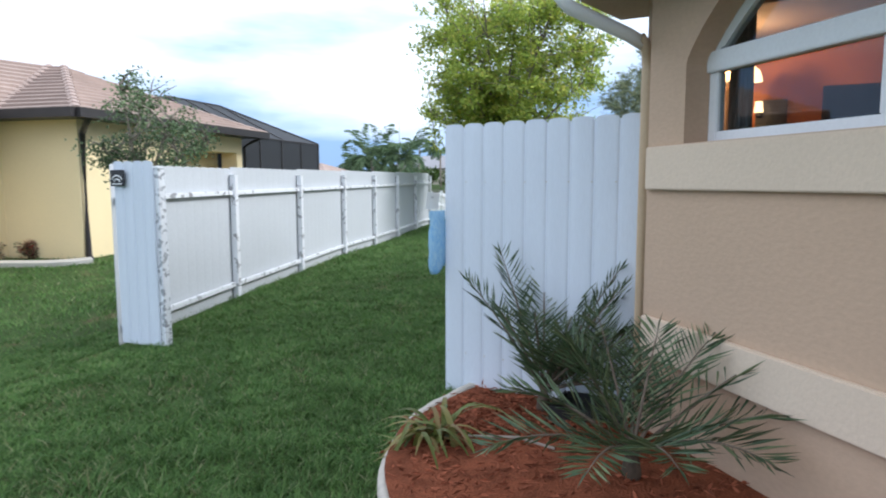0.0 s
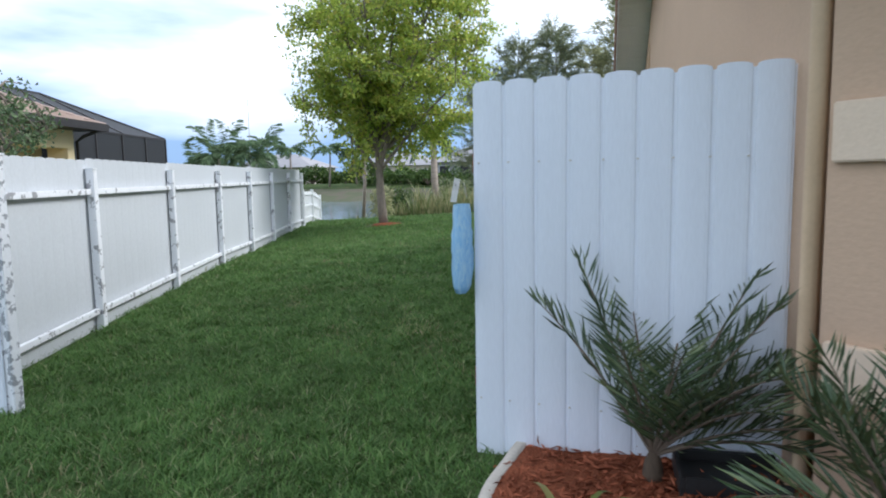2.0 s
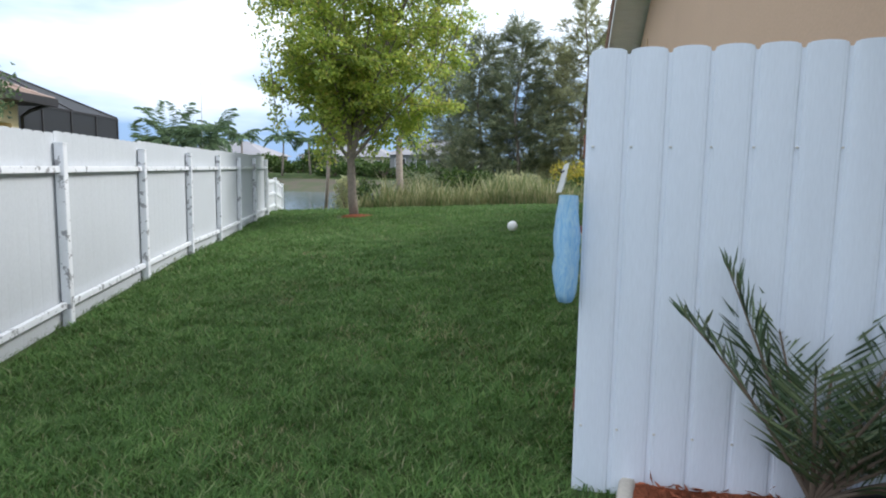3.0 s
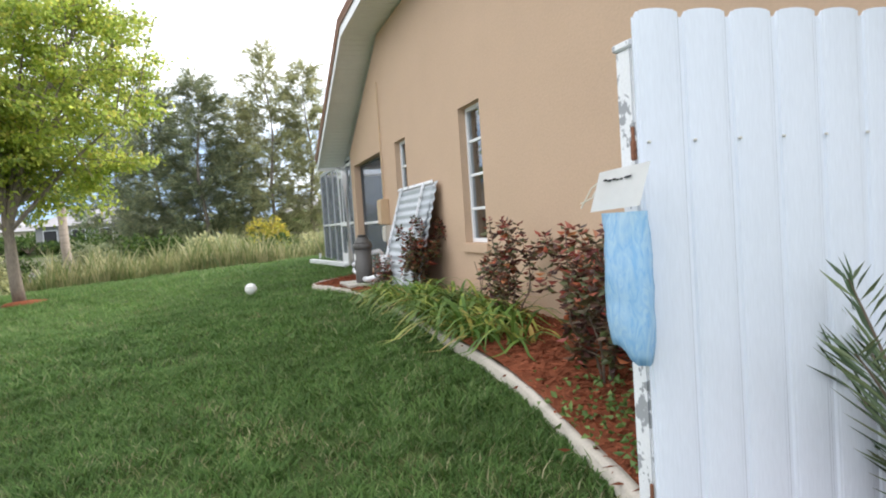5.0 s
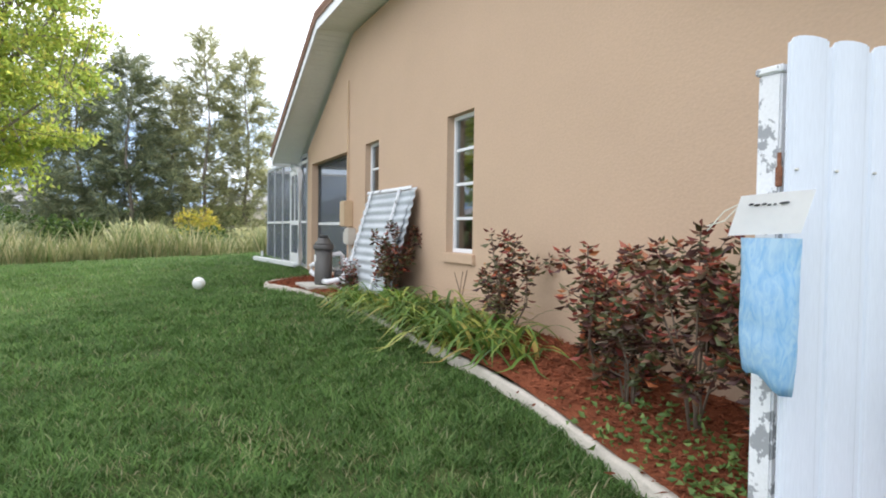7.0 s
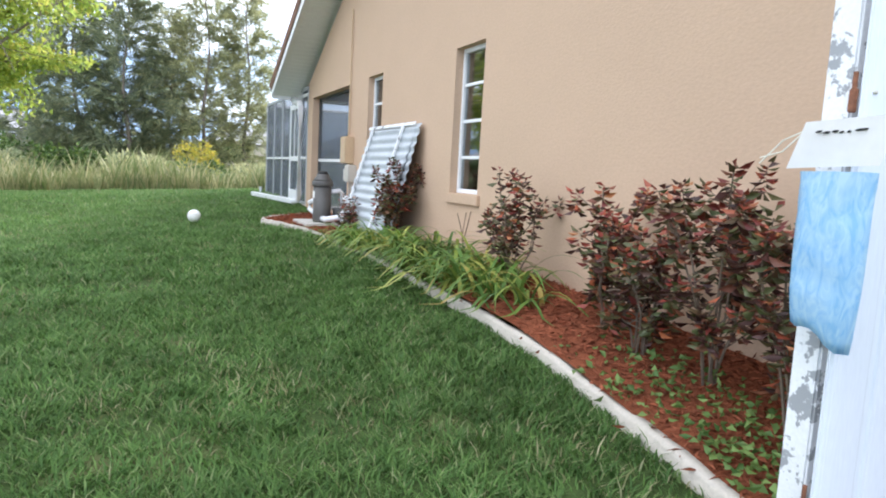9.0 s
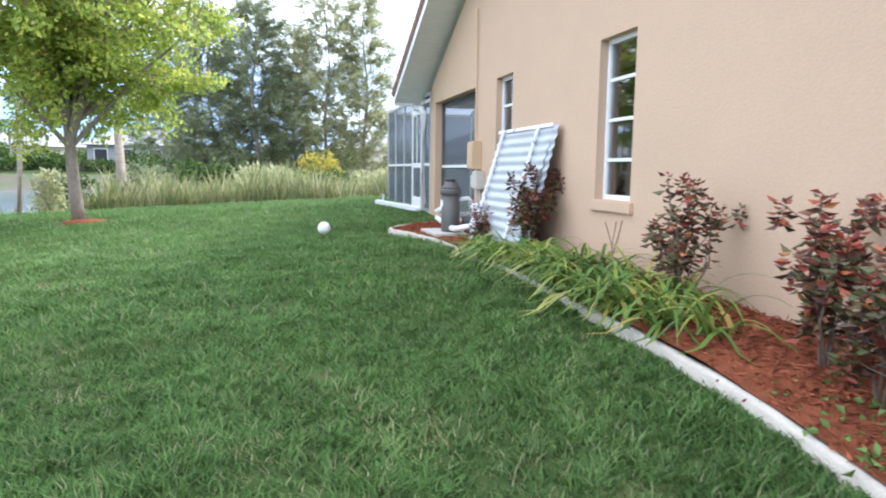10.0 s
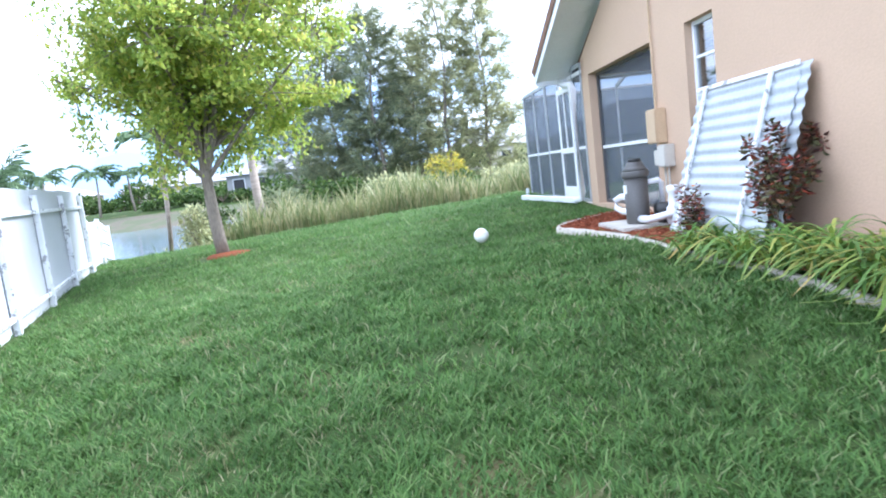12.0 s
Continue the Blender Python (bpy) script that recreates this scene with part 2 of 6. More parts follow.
M_SCREEN_D = screen_material("dark_screen", (0.02, 0.022, 0.026), 0.92)
M_LAMP = glow_material("lamp_shade_lit", (1.0, 0.58, 0.24), 4.0)

M_BAG = bpy.data.materials.new("blue_poly_bag")
M_BAG.use_nodes = True
_b = M_BAG.node_tree.nodes["Principled BSDF"]
_b.inputs["Base Color"].default_value, _b.inputs["Roughness"].default_value = (0.20, 0.50, 0.80, 1), 0.22
_n, _l = M_BAG.node_tree.nodes, M_BAG.node_tree.links
_t, _m, _s = _n.new("ShaderNodeBsdfTranslucent"), _n.new("ShaderNodeMixShader"), _n.new("ShaderNodeTexNoise")
_s.inputs["Scale"].default_value, _s.inputs["Detail"].default_value, _s.inputs["Distortion"].default_value = 7, 3, 1.6
_r = _n.new("ShaderNodeValToRGB")
_r.color_ramp.elements[0].position, _r.color_ramp.elements[1].position = 0.35, 0.65
_r.color_ramp.elements[0].color, _r.color_ramp.elements[1].color = (0.36, 0.63, 0.87, 1), (0.60, 0.80, 0.93, 1)
_l.new(_s.outputs["Fac"], _r.inputs[0])
_l.new(_r.outputs[0], _b.inputs["Base Color"])
_l.new(_r.outputs[0], _t.inputs[0])
_m.inputs[0].default_value = 0.45
_l.new(_b.outputs[0], _m.inputs[1])
_l.new(_t.outputs[0], _m.inputs[2])
_l.new(_m.outputs[0], _n["Material Output"].inputs[0])

M_WATER = bpy.data.materials.new("lake_water")
M_WATER.use_nodes = True
_b = M_WATER.node_tree.nodes["Principled BSDF"]
_b.inputs["Base Color"].default_value, _b.inputs["Roughness"].default_value = (0.10, 0.14, 0.17, 1), 0.12
_n, _l = M_WATER.node_tree.nodes, M_WATER.node_tree.links
_w, _p, _c = _n.new("ShaderNodeTexNoise"), _n.new("ShaderNodeBump"), _n.new("ShaderNodeTexCoord")
_w.inputs["Scale"].default_value = 1.4
_p.inputs["Strength"].default_value, _p.inputs["Distance"].default_value = 0.35, 0.08
_l.new(_c.outputs["Object"], _w.inputs["Vector"])
_l.new(_w.outputs["Fac"], _p.inputs["Height"])
_l.new(_p.outputs[0], _b.inputs["Normal"])

L_GRASS = leaf_material("grass_blades", [(0.0, (0.070, 0.140, 0.040)), (0.45, (0.108, 0.205, 0.054)), (0.80, (0.155, 0.262, 0.070)), (0.93, (0.21, 0.29, 0.105)), (1.0, (0.33, 0.33, 0.18))], 0.6, 0.38, 0.2, (1.6, 0.80, 1.18))
L_STRAW = leaf_material("dry_grass_blades", [(0.0, (0.16, 0.18, 0.07)), (0.5, (0.28, 0.26, 0.13)), (1.0, (0.40, 0.36, 0.22))], 0.7, 0.3, 0.2)
L_TREE = leaf_material("tree_leaves", [(0.0, (0.25, 0.35, 0.085)), (0.5, (0.42, 0.51, 0.105)), (0.9, (0.55, 0.58, 0.12)), (1.0, (0.64, 0.55, 0.15))], 0.5, 0.66, 0.35, (0.9, 0.80, 1.30))
L_YELLOW = leaf_material("yellow_bush_leaves", [(0.0, (0.34, 0.36, 0.07)), (0.6, (0.56, 0.49, 0.09)), (1.0, (0.66, 0.50, 0.12))], 0.5, 0.5)
L_DARKTREE = leaf_material("small_tree_leaves", [(0.0, (0.065, 0.11, 0.05)), (1.0, (0.19, 0.26, 0.12))], 0.5, 0.3)
L_PINE = leaf_material("pine_needles", [(0.0, (0.30, 0.33, 0.19)), (0.6, (0.45, 0.455, 0.25)), (1.0, (0.58, 0.55, 0.30))], 0.7, 0.62, 0.2)
L_PINE_DARK = leaf_material("dark_pine_needles", [(0.0, (0.18, 0.22, 0.14)), (0.6, (0.29, 0.325, 0.19)), (1.0, (0.44, 0.44, 0.24))], 0.7, 0.55, 0.2)
L_REED = leaf_material("reed_blades", [(0.0, (0.13, 0.185, 0.06)), (0.5, (0.26, 0.28, 0.12)), (1.0, (0.48, 0.42, 0.24))], 0.6, 0.3)
L_CROTON = leaf_material("croton_leaves", [(0.0, (0.045, 0.022, 0.018)), (0.34, (0.10, 0.040, 0.032)), (0.48, (0.12, 0.105, 0.045)), (0.74, (0.10, 0.125, 0.045)), (0.88, (0.20, 0.07, 0.045)), (1.0, (0.32, 0.12, 0.06))], 0.42, 0.12, 0.4)
L_CROTON_RED = leaf_material("young_croton_leaves", [(0.0, (0.16, 0.035, 0.03)), (0.55, (0.30, 0.06, 0.04)), (0.85, (0.46, 0.13, 0.06)), (1.0, (0.50, 0.24, 0.09))], 0.4, 0.15, 0.4)
L_STRAP = leaf_material("strap_leaves", [(0.0, (0.08, 0.17, 0.04)), (0.55, (0.17, 0.28, 0.055)), (0.85, (0.34, 0.38, 0.08)), (1.0, (0.52, 0.34, 0.11))], 0.45, 0.25)
L_PALM = leaf_material("date_palm_leaflets", [(0.0, (0.045, 0.080, 0.036)), (0.6, (0.095, 0.145, 0.065)), (1.0, (0.18, 0.22, 0.10))], 0.4, 0.2, 0.5)
L_FARPALM = leaf_material("far_palm_fronds", [(0.0, (0.09, 0.15, 0.075)), (1.0, (0.20, 0.275, 0.135))], 0.6, 0.3, 0.2)
L_RAGGED = leaf_material("yellowing_strap_leaves", [(0.0, (0.10, 0.12, 0.03)), (0.5, (0.17, 0.20, 0.045)), (0.8, (0.28, 0.23, 0.08)), (1.0, (0.22, 0.14, 0.06))], 0.5, 0.3)
L_HEDGE = leaf_material("far_hedge_leaves", [(0.0, (0.04, 0.08, 0.02)), (0.6, (0.08, 0.14, 0.03)), (1.0, (0.16, 0.22, 0.05))], 0.6, 0.25)
L_WEED = leaf_material("weed_leaves", [(0.0, (0.08, 0.16, 0.04)), (1.0, (0.22, 0.32, 0.09))], 0.5, 0.3)


# ---- builders ----
def link_mesh(name, bm, mat, smooth=False):
    me = bpy.data.meshes.new(name)
    bmesh.ops.recalc_face_normals(bm, faces=bm.faces[:])
    bm.to_mesh(me)
    bm.free()
    me.materials.append(mat)
    if smooth:
        me.polygons.foreach_set("use_smooth", [True] * len(me.polygons))
    return new(name, me)


def raw_mesh(name, verts, faces, mat, smooth=False):
    me = bpy.data.meshes.new(name)
    me.from_pydata(verts, [], faces)
    me.materials.append(mat)
    if smooth:
        me.polygons.foreach_set("use_smooth", [True] * len(me.polygons))
    return new(name, me)


def part(name, bm, mat, parent, label="", smooth=False):
    ob = bm if isinstance(bm, bpy.types.Object) else link_mesh(name, bm, mat, smooth)
    ob.name = name
    ob.parent = parent
    if label:
        ob["label"] = label
    return ob


def thing(name, label, category, group="", at=(0, 0, 0)):
    e = new(name)
    e.location = at
    e.empty_display_size = 0.1
    return tagged(e, label, category, group)


def box(x0, x1, y0, y1, z0, z1, bevel=0.0, bm=None, m=None):
    """A box, bevelled when asked, added to bm."""
    b = bmesh.new()
    bmesh.ops.create_cube(b, size=1)
    bmesh.ops.transform(b, matrix=Matrix.LocRotScale(((x0 + x1) / 2, (y0 + y1) / 2, (z0 + z1) / 2), None, (abs(x1 - x0), abs(y1 - y0), abs(z1 - z0))), verts=b.verts)
    if bevel:
        bmesh.ops.bevel(b, geom=b.edges[:], offset=bevel, segments=2, affect="EDGES")
    if m:
        bmesh.ops.transform(b, matrix=m, verts=b.verts)
    return merge(bm, b)


def merge(bm, b):
    if bm is None:
        return b
    me = bpy.data.meshes.new("tmp")
    b.to_mesh(me)
    b.free()
    bm.from_mesh(me)
    bpy.data.meshes.remove(me)
    return bm


def prism(points, axis, a, b, bm=None):
    """A polygon of (u, v) pairs extruded along an axis: x -> (u, v) = (y, z), y -> (x, z), z -> (x, y)."""
    out = bm or bmesh.new()

    def put(u, v, w):
        return {"x": (w, u, v), "y": (u, w, v), "z": (u, v, w)}[axis]
    lo = [out.verts.new(put(u, v, a)) for u, v in points]
    hi = [out.verts.new(put(u, v, b)) for u, v in points]
    out.faces.new(lo)
    out.faces.new(hi[::-1])
    for i in range(len(points)):
        j = (i + 1) % len(points)
        out.faces.new((lo[i], hi[i], hi[j], lo[j]))
    return out


def tube(path, radius, sides=8, bm=None, taper=None, flat=1.0):
    """A round rod along a path; radius may shrink to taper."""
    out = bm or bmesh.new()
    path = [Vector(p) for p in path]
    rings = []
    for i, p in enumerate(path):
        d = (path[min(i + 1, len(path) - 1)] - path[max(i - 1, 0)]).normalized()
        side = d.cross(Vector((0, 0, 1)))
        side = side.normalized() if side.length > 0.05 else Vector((1, 0, 0))
        up = side.cross(d).normalized()
        r = radius if taper is None else radius + (taper - radius) * i / max(1, len(path) - 1)
        rings.append([out.verts.new(p + side * (r * math.cos(k * math.tau / sides)) + up * (r * flat * math.sin(k * math.tau / sides))) for k in range(sides)])
    for a, b in zip(rings, rings[1:]):
        for k in range(sides):
            out.faces.new((a[k], a[(k + 1) % sides], b[(k + 1) % sides], b[k]))
    out.faces.new(rings[0][::-1])
    out.faces.new(rings[-1])
    return out


def lathe(profile, centre, sides=24, bm=None):
    out = bm or bmesh.new()
    rings = [[out.verts.new((centre[0] + r * math.cos(k * math.tau / sides), centre[1] + r * math.sin(k * math.tau / sides), centre[2] + z)) for k in range(sides)] for r, z in profile]
    for a, b in zip(rings, rings[1:]):
        for k in range(sides):
            out.faces.new((a[k], a[(k + 1) % sides], b[(k + 1) % sides], b[k]))
    out.faces.new(rings[0][::-1])
    out.faces.new(rings[-1])
    return out


RIB = [(0.0, 0.0), (0.035, 0.0), (0.075, 0.62), (0.125, 0.66), (0.15, 0.80), (0.32, 0.95), (0.5, 1.0), (0.68, 0.95), (0.85, 0.80), (0.875, 0.66), (0.925, 0.62), (0.965, 0.0)]


def sheet_profile(width, pitch, depth, wave=False):
    """Corrugated outline: broad shallow arcs, each with a small step, and a narrow flat valley between them; or an even wave."""
    n = max(1, round(width / pitch))
    p = width / n
    if wave:
        return [(width * k / (10 * n), depth * 0.5 * (1 - math.cos(math.tau * k / 10))) for k in range(10 * n + 1)]
    return [(p * (i + u), depth * v) for i in range(n) for u, v in RIB] + [(width, 0.0)]


def corrugated(width, height, pitch, depth, scallop=0.0, thick=0.004, shift=None, wave=False):
    """A corrugated sheet that stands in x-z with its arcs towards -y and a scalloped top edge."""
    bm = bmesh.new()
    prof = sheet_profile(width, pitch, depth, wave)
    cols = []
    for u, v in prof:
        top = height + scallop * (v / depth)
        cols.append([bm.verts.new((u, -v, z)) for z in (0, height * 0.5, top)] + [bm.verts.new((u, -v + thick, z)) for z in (top, height * 0.5, 0)])
    for a, b in zip(cols, cols[1:]):
        for k in range(6):
            j = (k + 1) % 6
            bm.faces.new((a[k], b[k], b[j], a[j]))
    bm.faces.new(cols[0])
    bm.faces.new(cols[-1][::-1])
    if shift:
        bmesh.ops.transform(bm, matrix=shift, verts=bm.verts)
    return bm


# ---- ground ----
def ease(a, b, v):
    u = np.clip((v - a) / (b - a), 0, 1)
    return u * u * (3 - 2 * u)


def gz(x, y):
    """Height of the ground: a yard that falls from the house to the fence, a crest, a lake and its far shore."""
    x, y = np.asarray(x, float), np.asarray(y, float)
    f = np.interp(y, [-30, 0, 4.67, 6.7, 10.6, 14, 18.5, 21.5], [-0.06, -0.06, 0, 0.1, 0.25, 0.285, 0.43, 0.45])
    yard = -0.14 + 0.05 * (np.clip(x, -11, -0.7) + 4) + f + 0.06 * ease(-2.9, -1.7, x) * ease(4.2, 5.2, y) * (1 - ease(8.5, 11, y))
    yard = yard + 0.012 * np.sin(x * 2.1 + 0.7 * y) * np.cos(1.7 * y - 0.6 * x)
    shore = ease(-13.5, -11.0, x)
    low = -1.9 * (1 - shore) + -0.55 * shore
    low = low + (1.0 - low) * ease(64, 84, y) + (1.0 - low) * ease(-70, -110, x) * (1 - ease(64, 84, y))
    d = ease(21.6, 27.5, y)
    return yard * (1 - d) + low * d


def axis_steps(parts):
    out = []
    for a, b, s in parts:
        out += list(np.arange(a, b, s))
    return out + [parts[-1][1]]


gx = axis_steps([(-900, -200, 100), (-200, -40, 10), (-40, -14, 1.5), (-14, 2, 0.25), (2, 40, 3), (40, 200, 20), (200, 900.1, 100)])
gy = axis_steps([(-400, -40, 60), (-40, -4, 4), (-4, 30, 0.25), (30, 100, 2.5), (100, 300, 40), (300, 1500.1, 150)])
GX, GY = np.meshgrid(gx, gy)
GV = np.stack([GX.ravel(), GY.ravel(), gz(GX, GY).ravel()], 1)
nx = len(gx)
gf = [(j * nx + i, j * nx + i + 1, (j + 1) * nx + i + 1, (j + 1) * nx + i) for j in range(len(gy) - 1) for i in range(nx - 1)]
tagged(raw_mesh("ground", GV.tolist(), gf, M_SOIL, True), "grassy ground that slopes down to a lake", "ground", kind="structure")
water = link_mesh("water", box(-140, -8.5, 22.5, 90, -1.6, -1.0), M_WATER)
tagged(water, "pale rippled lake water behind the lawn", "lake", kind="structure")


def gh(x, y):
    return float(gz(x, y))


bx_, by_ = np.meshgrid(np.linspace(-80, -10, 60), np.linspace(66, 78.0, 14))
bank_v = np.stack([bx_.ravel(), by_.ravel(), gz(bx_, by_).ravel() + 0.02], 1).tolist()
bank_f = [(j * 60 + i, j * 60 + i + 1, (j + 1) * 60 + i + 1, (j + 1) * 60 + i) for j in range(13) for i in range(59)]
tagged(raw_mesh("far_bank", bank_v, bank_f, M_MUD, True), "bare brown bank on the far side of the lake", "bank", kind="structure")


# ---- fence along the lot line ----
U = Vector((-0.299, 0.954, 0)).normalized()
F0 = Vector((-5.98, 4.45, 0))
FENCE_TURN = math.degrees(math.atan2(U.y, U.x))


def on_fence(s, off=0.0, z=0.0):
    p = F0 + U * s + Vector((U.y, -U.x, 0)) * off
    return Vector((p.x, p.y, z))


fence = thing("fence", "long white corrugated metal privacy fence with chipped posts beside the lawn", "fence", at=on_fence(0))
posts_s = [2.40, 4.68, 6.98, 9.22, 11.46, 13.72, 16.0]
edges_s = [0.0] + posts_s


def fence_top(s):
    return 1.60 + 0.008 * s


def slanted_box(p, q, half_w, half_h):
    """A square bar from p to q."""
    p, q = Vector(p), Vector(q)
    d = q - p
    bm = box(-half_w, half_w, 0, d.length, -half_h, half_h, 0.004)
    m = Matrix.Translation(p) @ d.to_track_quat("Y", "Z").to_matrix().to_4x4()
    bmesh.ops.transform(bm, matrix=m, verts=bm.verts)
    return bm


def in_world(ob, parent):
    """Hang ob, modelled in world places, under parent."""
    ob.parent = parent
    ob.matrix_parent_inverse = Matrix.Translation(parent.location).inverted()
    return ob


def wpart(name, bm, mat, parent, label="", smooth=False):
    ob = bm if isinstance(bm, bpy.types.Object) else link_mesh(name, bm, mat, smooth)
    ob.name = name
    if label:
        ob["label"] = label
    top = parent
    off = Vector((0, 0, 0))
    while top is not None:
        off += top.location
        top = top.parent
    ob.parent = parent
    ob.matrix_parent_inverse = Matrix.Translation(-off) if parent.parent is None else Matrix.Identity(4)
    return ob


for a, b in zip(edges_s, edges_s[1:]):
    za, top = min(on_f for on_f in (gh(*on_fence(a).xy), gh(*on_fence(b).xy))) - 0.12, fence_top((a + b) / 2)
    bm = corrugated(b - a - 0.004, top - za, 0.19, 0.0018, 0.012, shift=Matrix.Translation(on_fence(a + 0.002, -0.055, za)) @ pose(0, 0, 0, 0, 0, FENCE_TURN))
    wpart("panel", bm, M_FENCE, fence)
for i, s in enumerate(posts_s):
    p = on_fence(s)
    g = gh(p.x, p.y)
    bm = box(-0.045, 0.045, -0.04, 0.04, g - 0.1, fence_top(s) - 0.10, 0.006, m=Matrix.Translation((p.x, p.y, 0)) @ pose(0, 0, 0, 0, 0, FENCE_TURN))
    post = wpart("post", bm, M_RAIL, fence, "square post with chipped white paint")
    wpart("cap", box(-0.05, 0.05, -0.045, 0.045, fence_top(s) - 0.10, fence_top(s) - 0.085, 0.004, m=Matrix.Translation((p.x, p.y, 0)) @ pose(0, 0, 0, 0, 0, FENCE_TURN)), M_RAIL, post)
for a, b in zip(edges_s, edges_s[1:]):
    for k in (0, 1):
        za = (fence_top(a) - 0.33) if k == 0 else gh(*on_fence(a).xy) + 0.20
        zb = (fence_top(b) - 0.33) if k == 0 else gh(*on_fence(b).xy) + 0.20
        wpart("rail", slanted_box(on_fence(a + 0.045, -0.012, za), on_fence(b - 0.045, -0.012, zb), 0.022, 0.030), M_RAIL, fence)

# low picket fence that carries on towards the lake
low_fence = thing("picket_fence", "low white picket fence between the tall fence and the lake", "fence", at=on_fence(16.2))
for s in (16.15, 18.1, 20.05):
    p = on_fence(s)
    wpart("post", box(-0.05, 0.05, -0.05, 0.05, gh(p.x, p.y) - 0.1, gh(p.x, p.y) + 1.14, 0.008, m=Matrix.Translation((p.x, p.y, 0)) @ pose(0, 0, 0, 0, 0, FENCE_TURN)), M_VINYL, low_fence)
for a, b in ((16.2, 18.05), (18.15, 20.0)):
    for h in (0.22, 0.62, 1.0):
        wpart("rail", slanted_box(on_fence(a, 0, gh(*on_fence(a).xy) + h), on_fence(b, 0, gh(*on_fence(b).xy) + h), 0.018, 0.035), M_VINYL, low_fence)
    for i in range(12):
        s = a + (b - a) * (i + 0.5) / 12
        p = on_fence(s, -0.03)
        g = gh(p.x, p.y)
        wpart("picket", box(-0.05, 0.05, -0.01, 0.01, g + 0.06, g + 1.08, 0.004, m=Matrix.Translation((p.x, p.y, 0)) @ pose(0, 0, 0, 0, 0, FENCE_TURN)), M_VINYL, low_fence)

# short return panel across the end of the fence
stub = thing("fence_return", "short white corrugated fence return with a flaking end post", "fence", at=(-5.7, 4.47, 0))
g0 = -0.20
wpart("panel", corrugated(0.545, 1.62 - g0, 0.155, 0.010, 0.022, shift=Matrix.Translation((-5.98, 4.44, g0)) @ pose(0, 0, 0, 0, 0, 3)), M_SHEET, stub)
post = wpart("post", box(-5.463, -5.383, 4.485, 4.565, g0, 1.565, 0.006), M_FLAKY, stub, "end post with flaking white paint")
wpart("cap", box(-5.470, -5.376, 4.478, 4.572, 1.565, 1.58, 0.003), M_FLAKY, post)
wpart("latch_plate", box(-5.475, -5.464, 4.50, 4.55, 0.20, 0.30, 0.002), M_RUST, post, "rusty latch plate")
wpart("latch_plate", box(-5.475, -5.464, 4.50, 4.55, 1.28, 1.36, 0.002), M_RUST, post, "rusty latch plate")
for z in (0.10, 1.28):
    wpart("rail", box(-5.96, -5.468, 4.475, 4.515, z, z + 0.05, 0.004), M_RAIL, stub)
plaque = thing("sign_plaque", "small black sign plaque with pale marks fixed to the fence return", "sign", at=(-5.87, 4.40, 1.47))
wpart("board", box(-5.985, -5.775, 4.402, 4.412, 1.395, 1.555, 0.003), M_INK, plaque)
arc = [(-5.88 + 0.075 * math.cos(a), 4.399, 1.445 + 0.055 * math.sin(a)) for a in np.linspace(0.25, math.pi - 0.25, 9)]
wpart("mark", tube(arc, 0.006, 6), M_CARD, plaque)
arc = [(-5.88 + 0.04 * math.cos(a), 4.399, 1.435 + 0.03 * math.sin(a)) for a in np.linspace(0.1, math.pi - 0.1, 9)]
wpart("mark", tube(arc, 0.007, 6), M_CARD, plaque)
wpart("mark", box(-5.95, -5.81, 4.397, 4.401, 1.412, 1.422), M_CARD, plaque)

# ---- tall panel beside the house, with its post ----
gate = thing("side_fence", "tall white corrugated metal fence panel joined to the house corner", "fence", at=(-1.4, 4.15, 0))
GTURN = math.degrees(math.atan2(4.02 - 4.205, -0.76 + 2.11))
wpart("panel", corrugated(1.392, 1.875, 0.1528, 0.010, 0.024, shift=Matrix.Translation((-2.11, 4.205, -0.08)) @ pose(0, 0, 0, 0, 0, GTURN)), M_SHEET, gate)
post = wpart("post", box(-2.098, -2.030, 4.235, 4.315, -0.08, 1.72, 0.006), M_FLAKY, gate, "end post with badly flaking white paint")
wpart("cap", box(-2.105, -2.023, 4.228, 4.322, 1.72, 1.742, 0.004), M_FLAKY, post)
for z in (0.30, 1.38):
    wpart("hinge", box(-2.118, -2.106, 4.214, 4.234, z, z + 0.06, 0.003), M_RUST, post, "rusty hinge plate")
    wpart("bolt", tube([(-2.112, 4.224, z + 0.06), (-2.112, 4.224, z + 0.10)], 0.006, 8), M_RUST, post)
for z in (0.22, 1.40):
    bm = box(0.10, 1.33, 0.03, 0.07, z, z + 0.06, 0.004, m=Matrix.Translation((-2.11, 4.205, 0)) @ pose(0, 0, 0, 0, 0, GTURN))
    wpart("rail", bm, M_RAIL, gate)
for i in range(9):
    for z in (1.43, 0.25):
        p = Matrix.Translation((-2.11, 4.205, 0)) @ pose(0, 0, 0, 0, 0, GTURN) @ Vector((0.149 * i + 0.03, -0.012, z))
        wpart("screw", lathe([(0.005, -0.003), (0.006, 0.0), (0.004, 0.004)], p, 8), M_GREYBOX, gate)

# ---- the house ----
WX = -0.72          # face of the side wall
TH = 0.20           # wall thickness
CX, CY = -0.68, 3.77
D45 = Vector((1, -1, 0)).normalized()
N45 = Vector((-1, -1, 0)).normalized()


def strips(cuts, top, x0, x1):
    """A wall along y between x0 and x1; cuts: (y0, y1, [(z0, z1 or None)]); None reaches the top line."""
    bm = bmesh.new()
    for y0, y1, zs in cuts:
        for z0, z1 in zs:
            prism([(y0, z0), (y1, z0), (y1, top(y1) if z1 is None else z1), (y0, top(y0) if z1 is None else z1)], "x", x0, x1, bm)
    bmesh.ops.remove_doubles(bm, verts=bm.verts[:], dist=0.0005)
    return bm


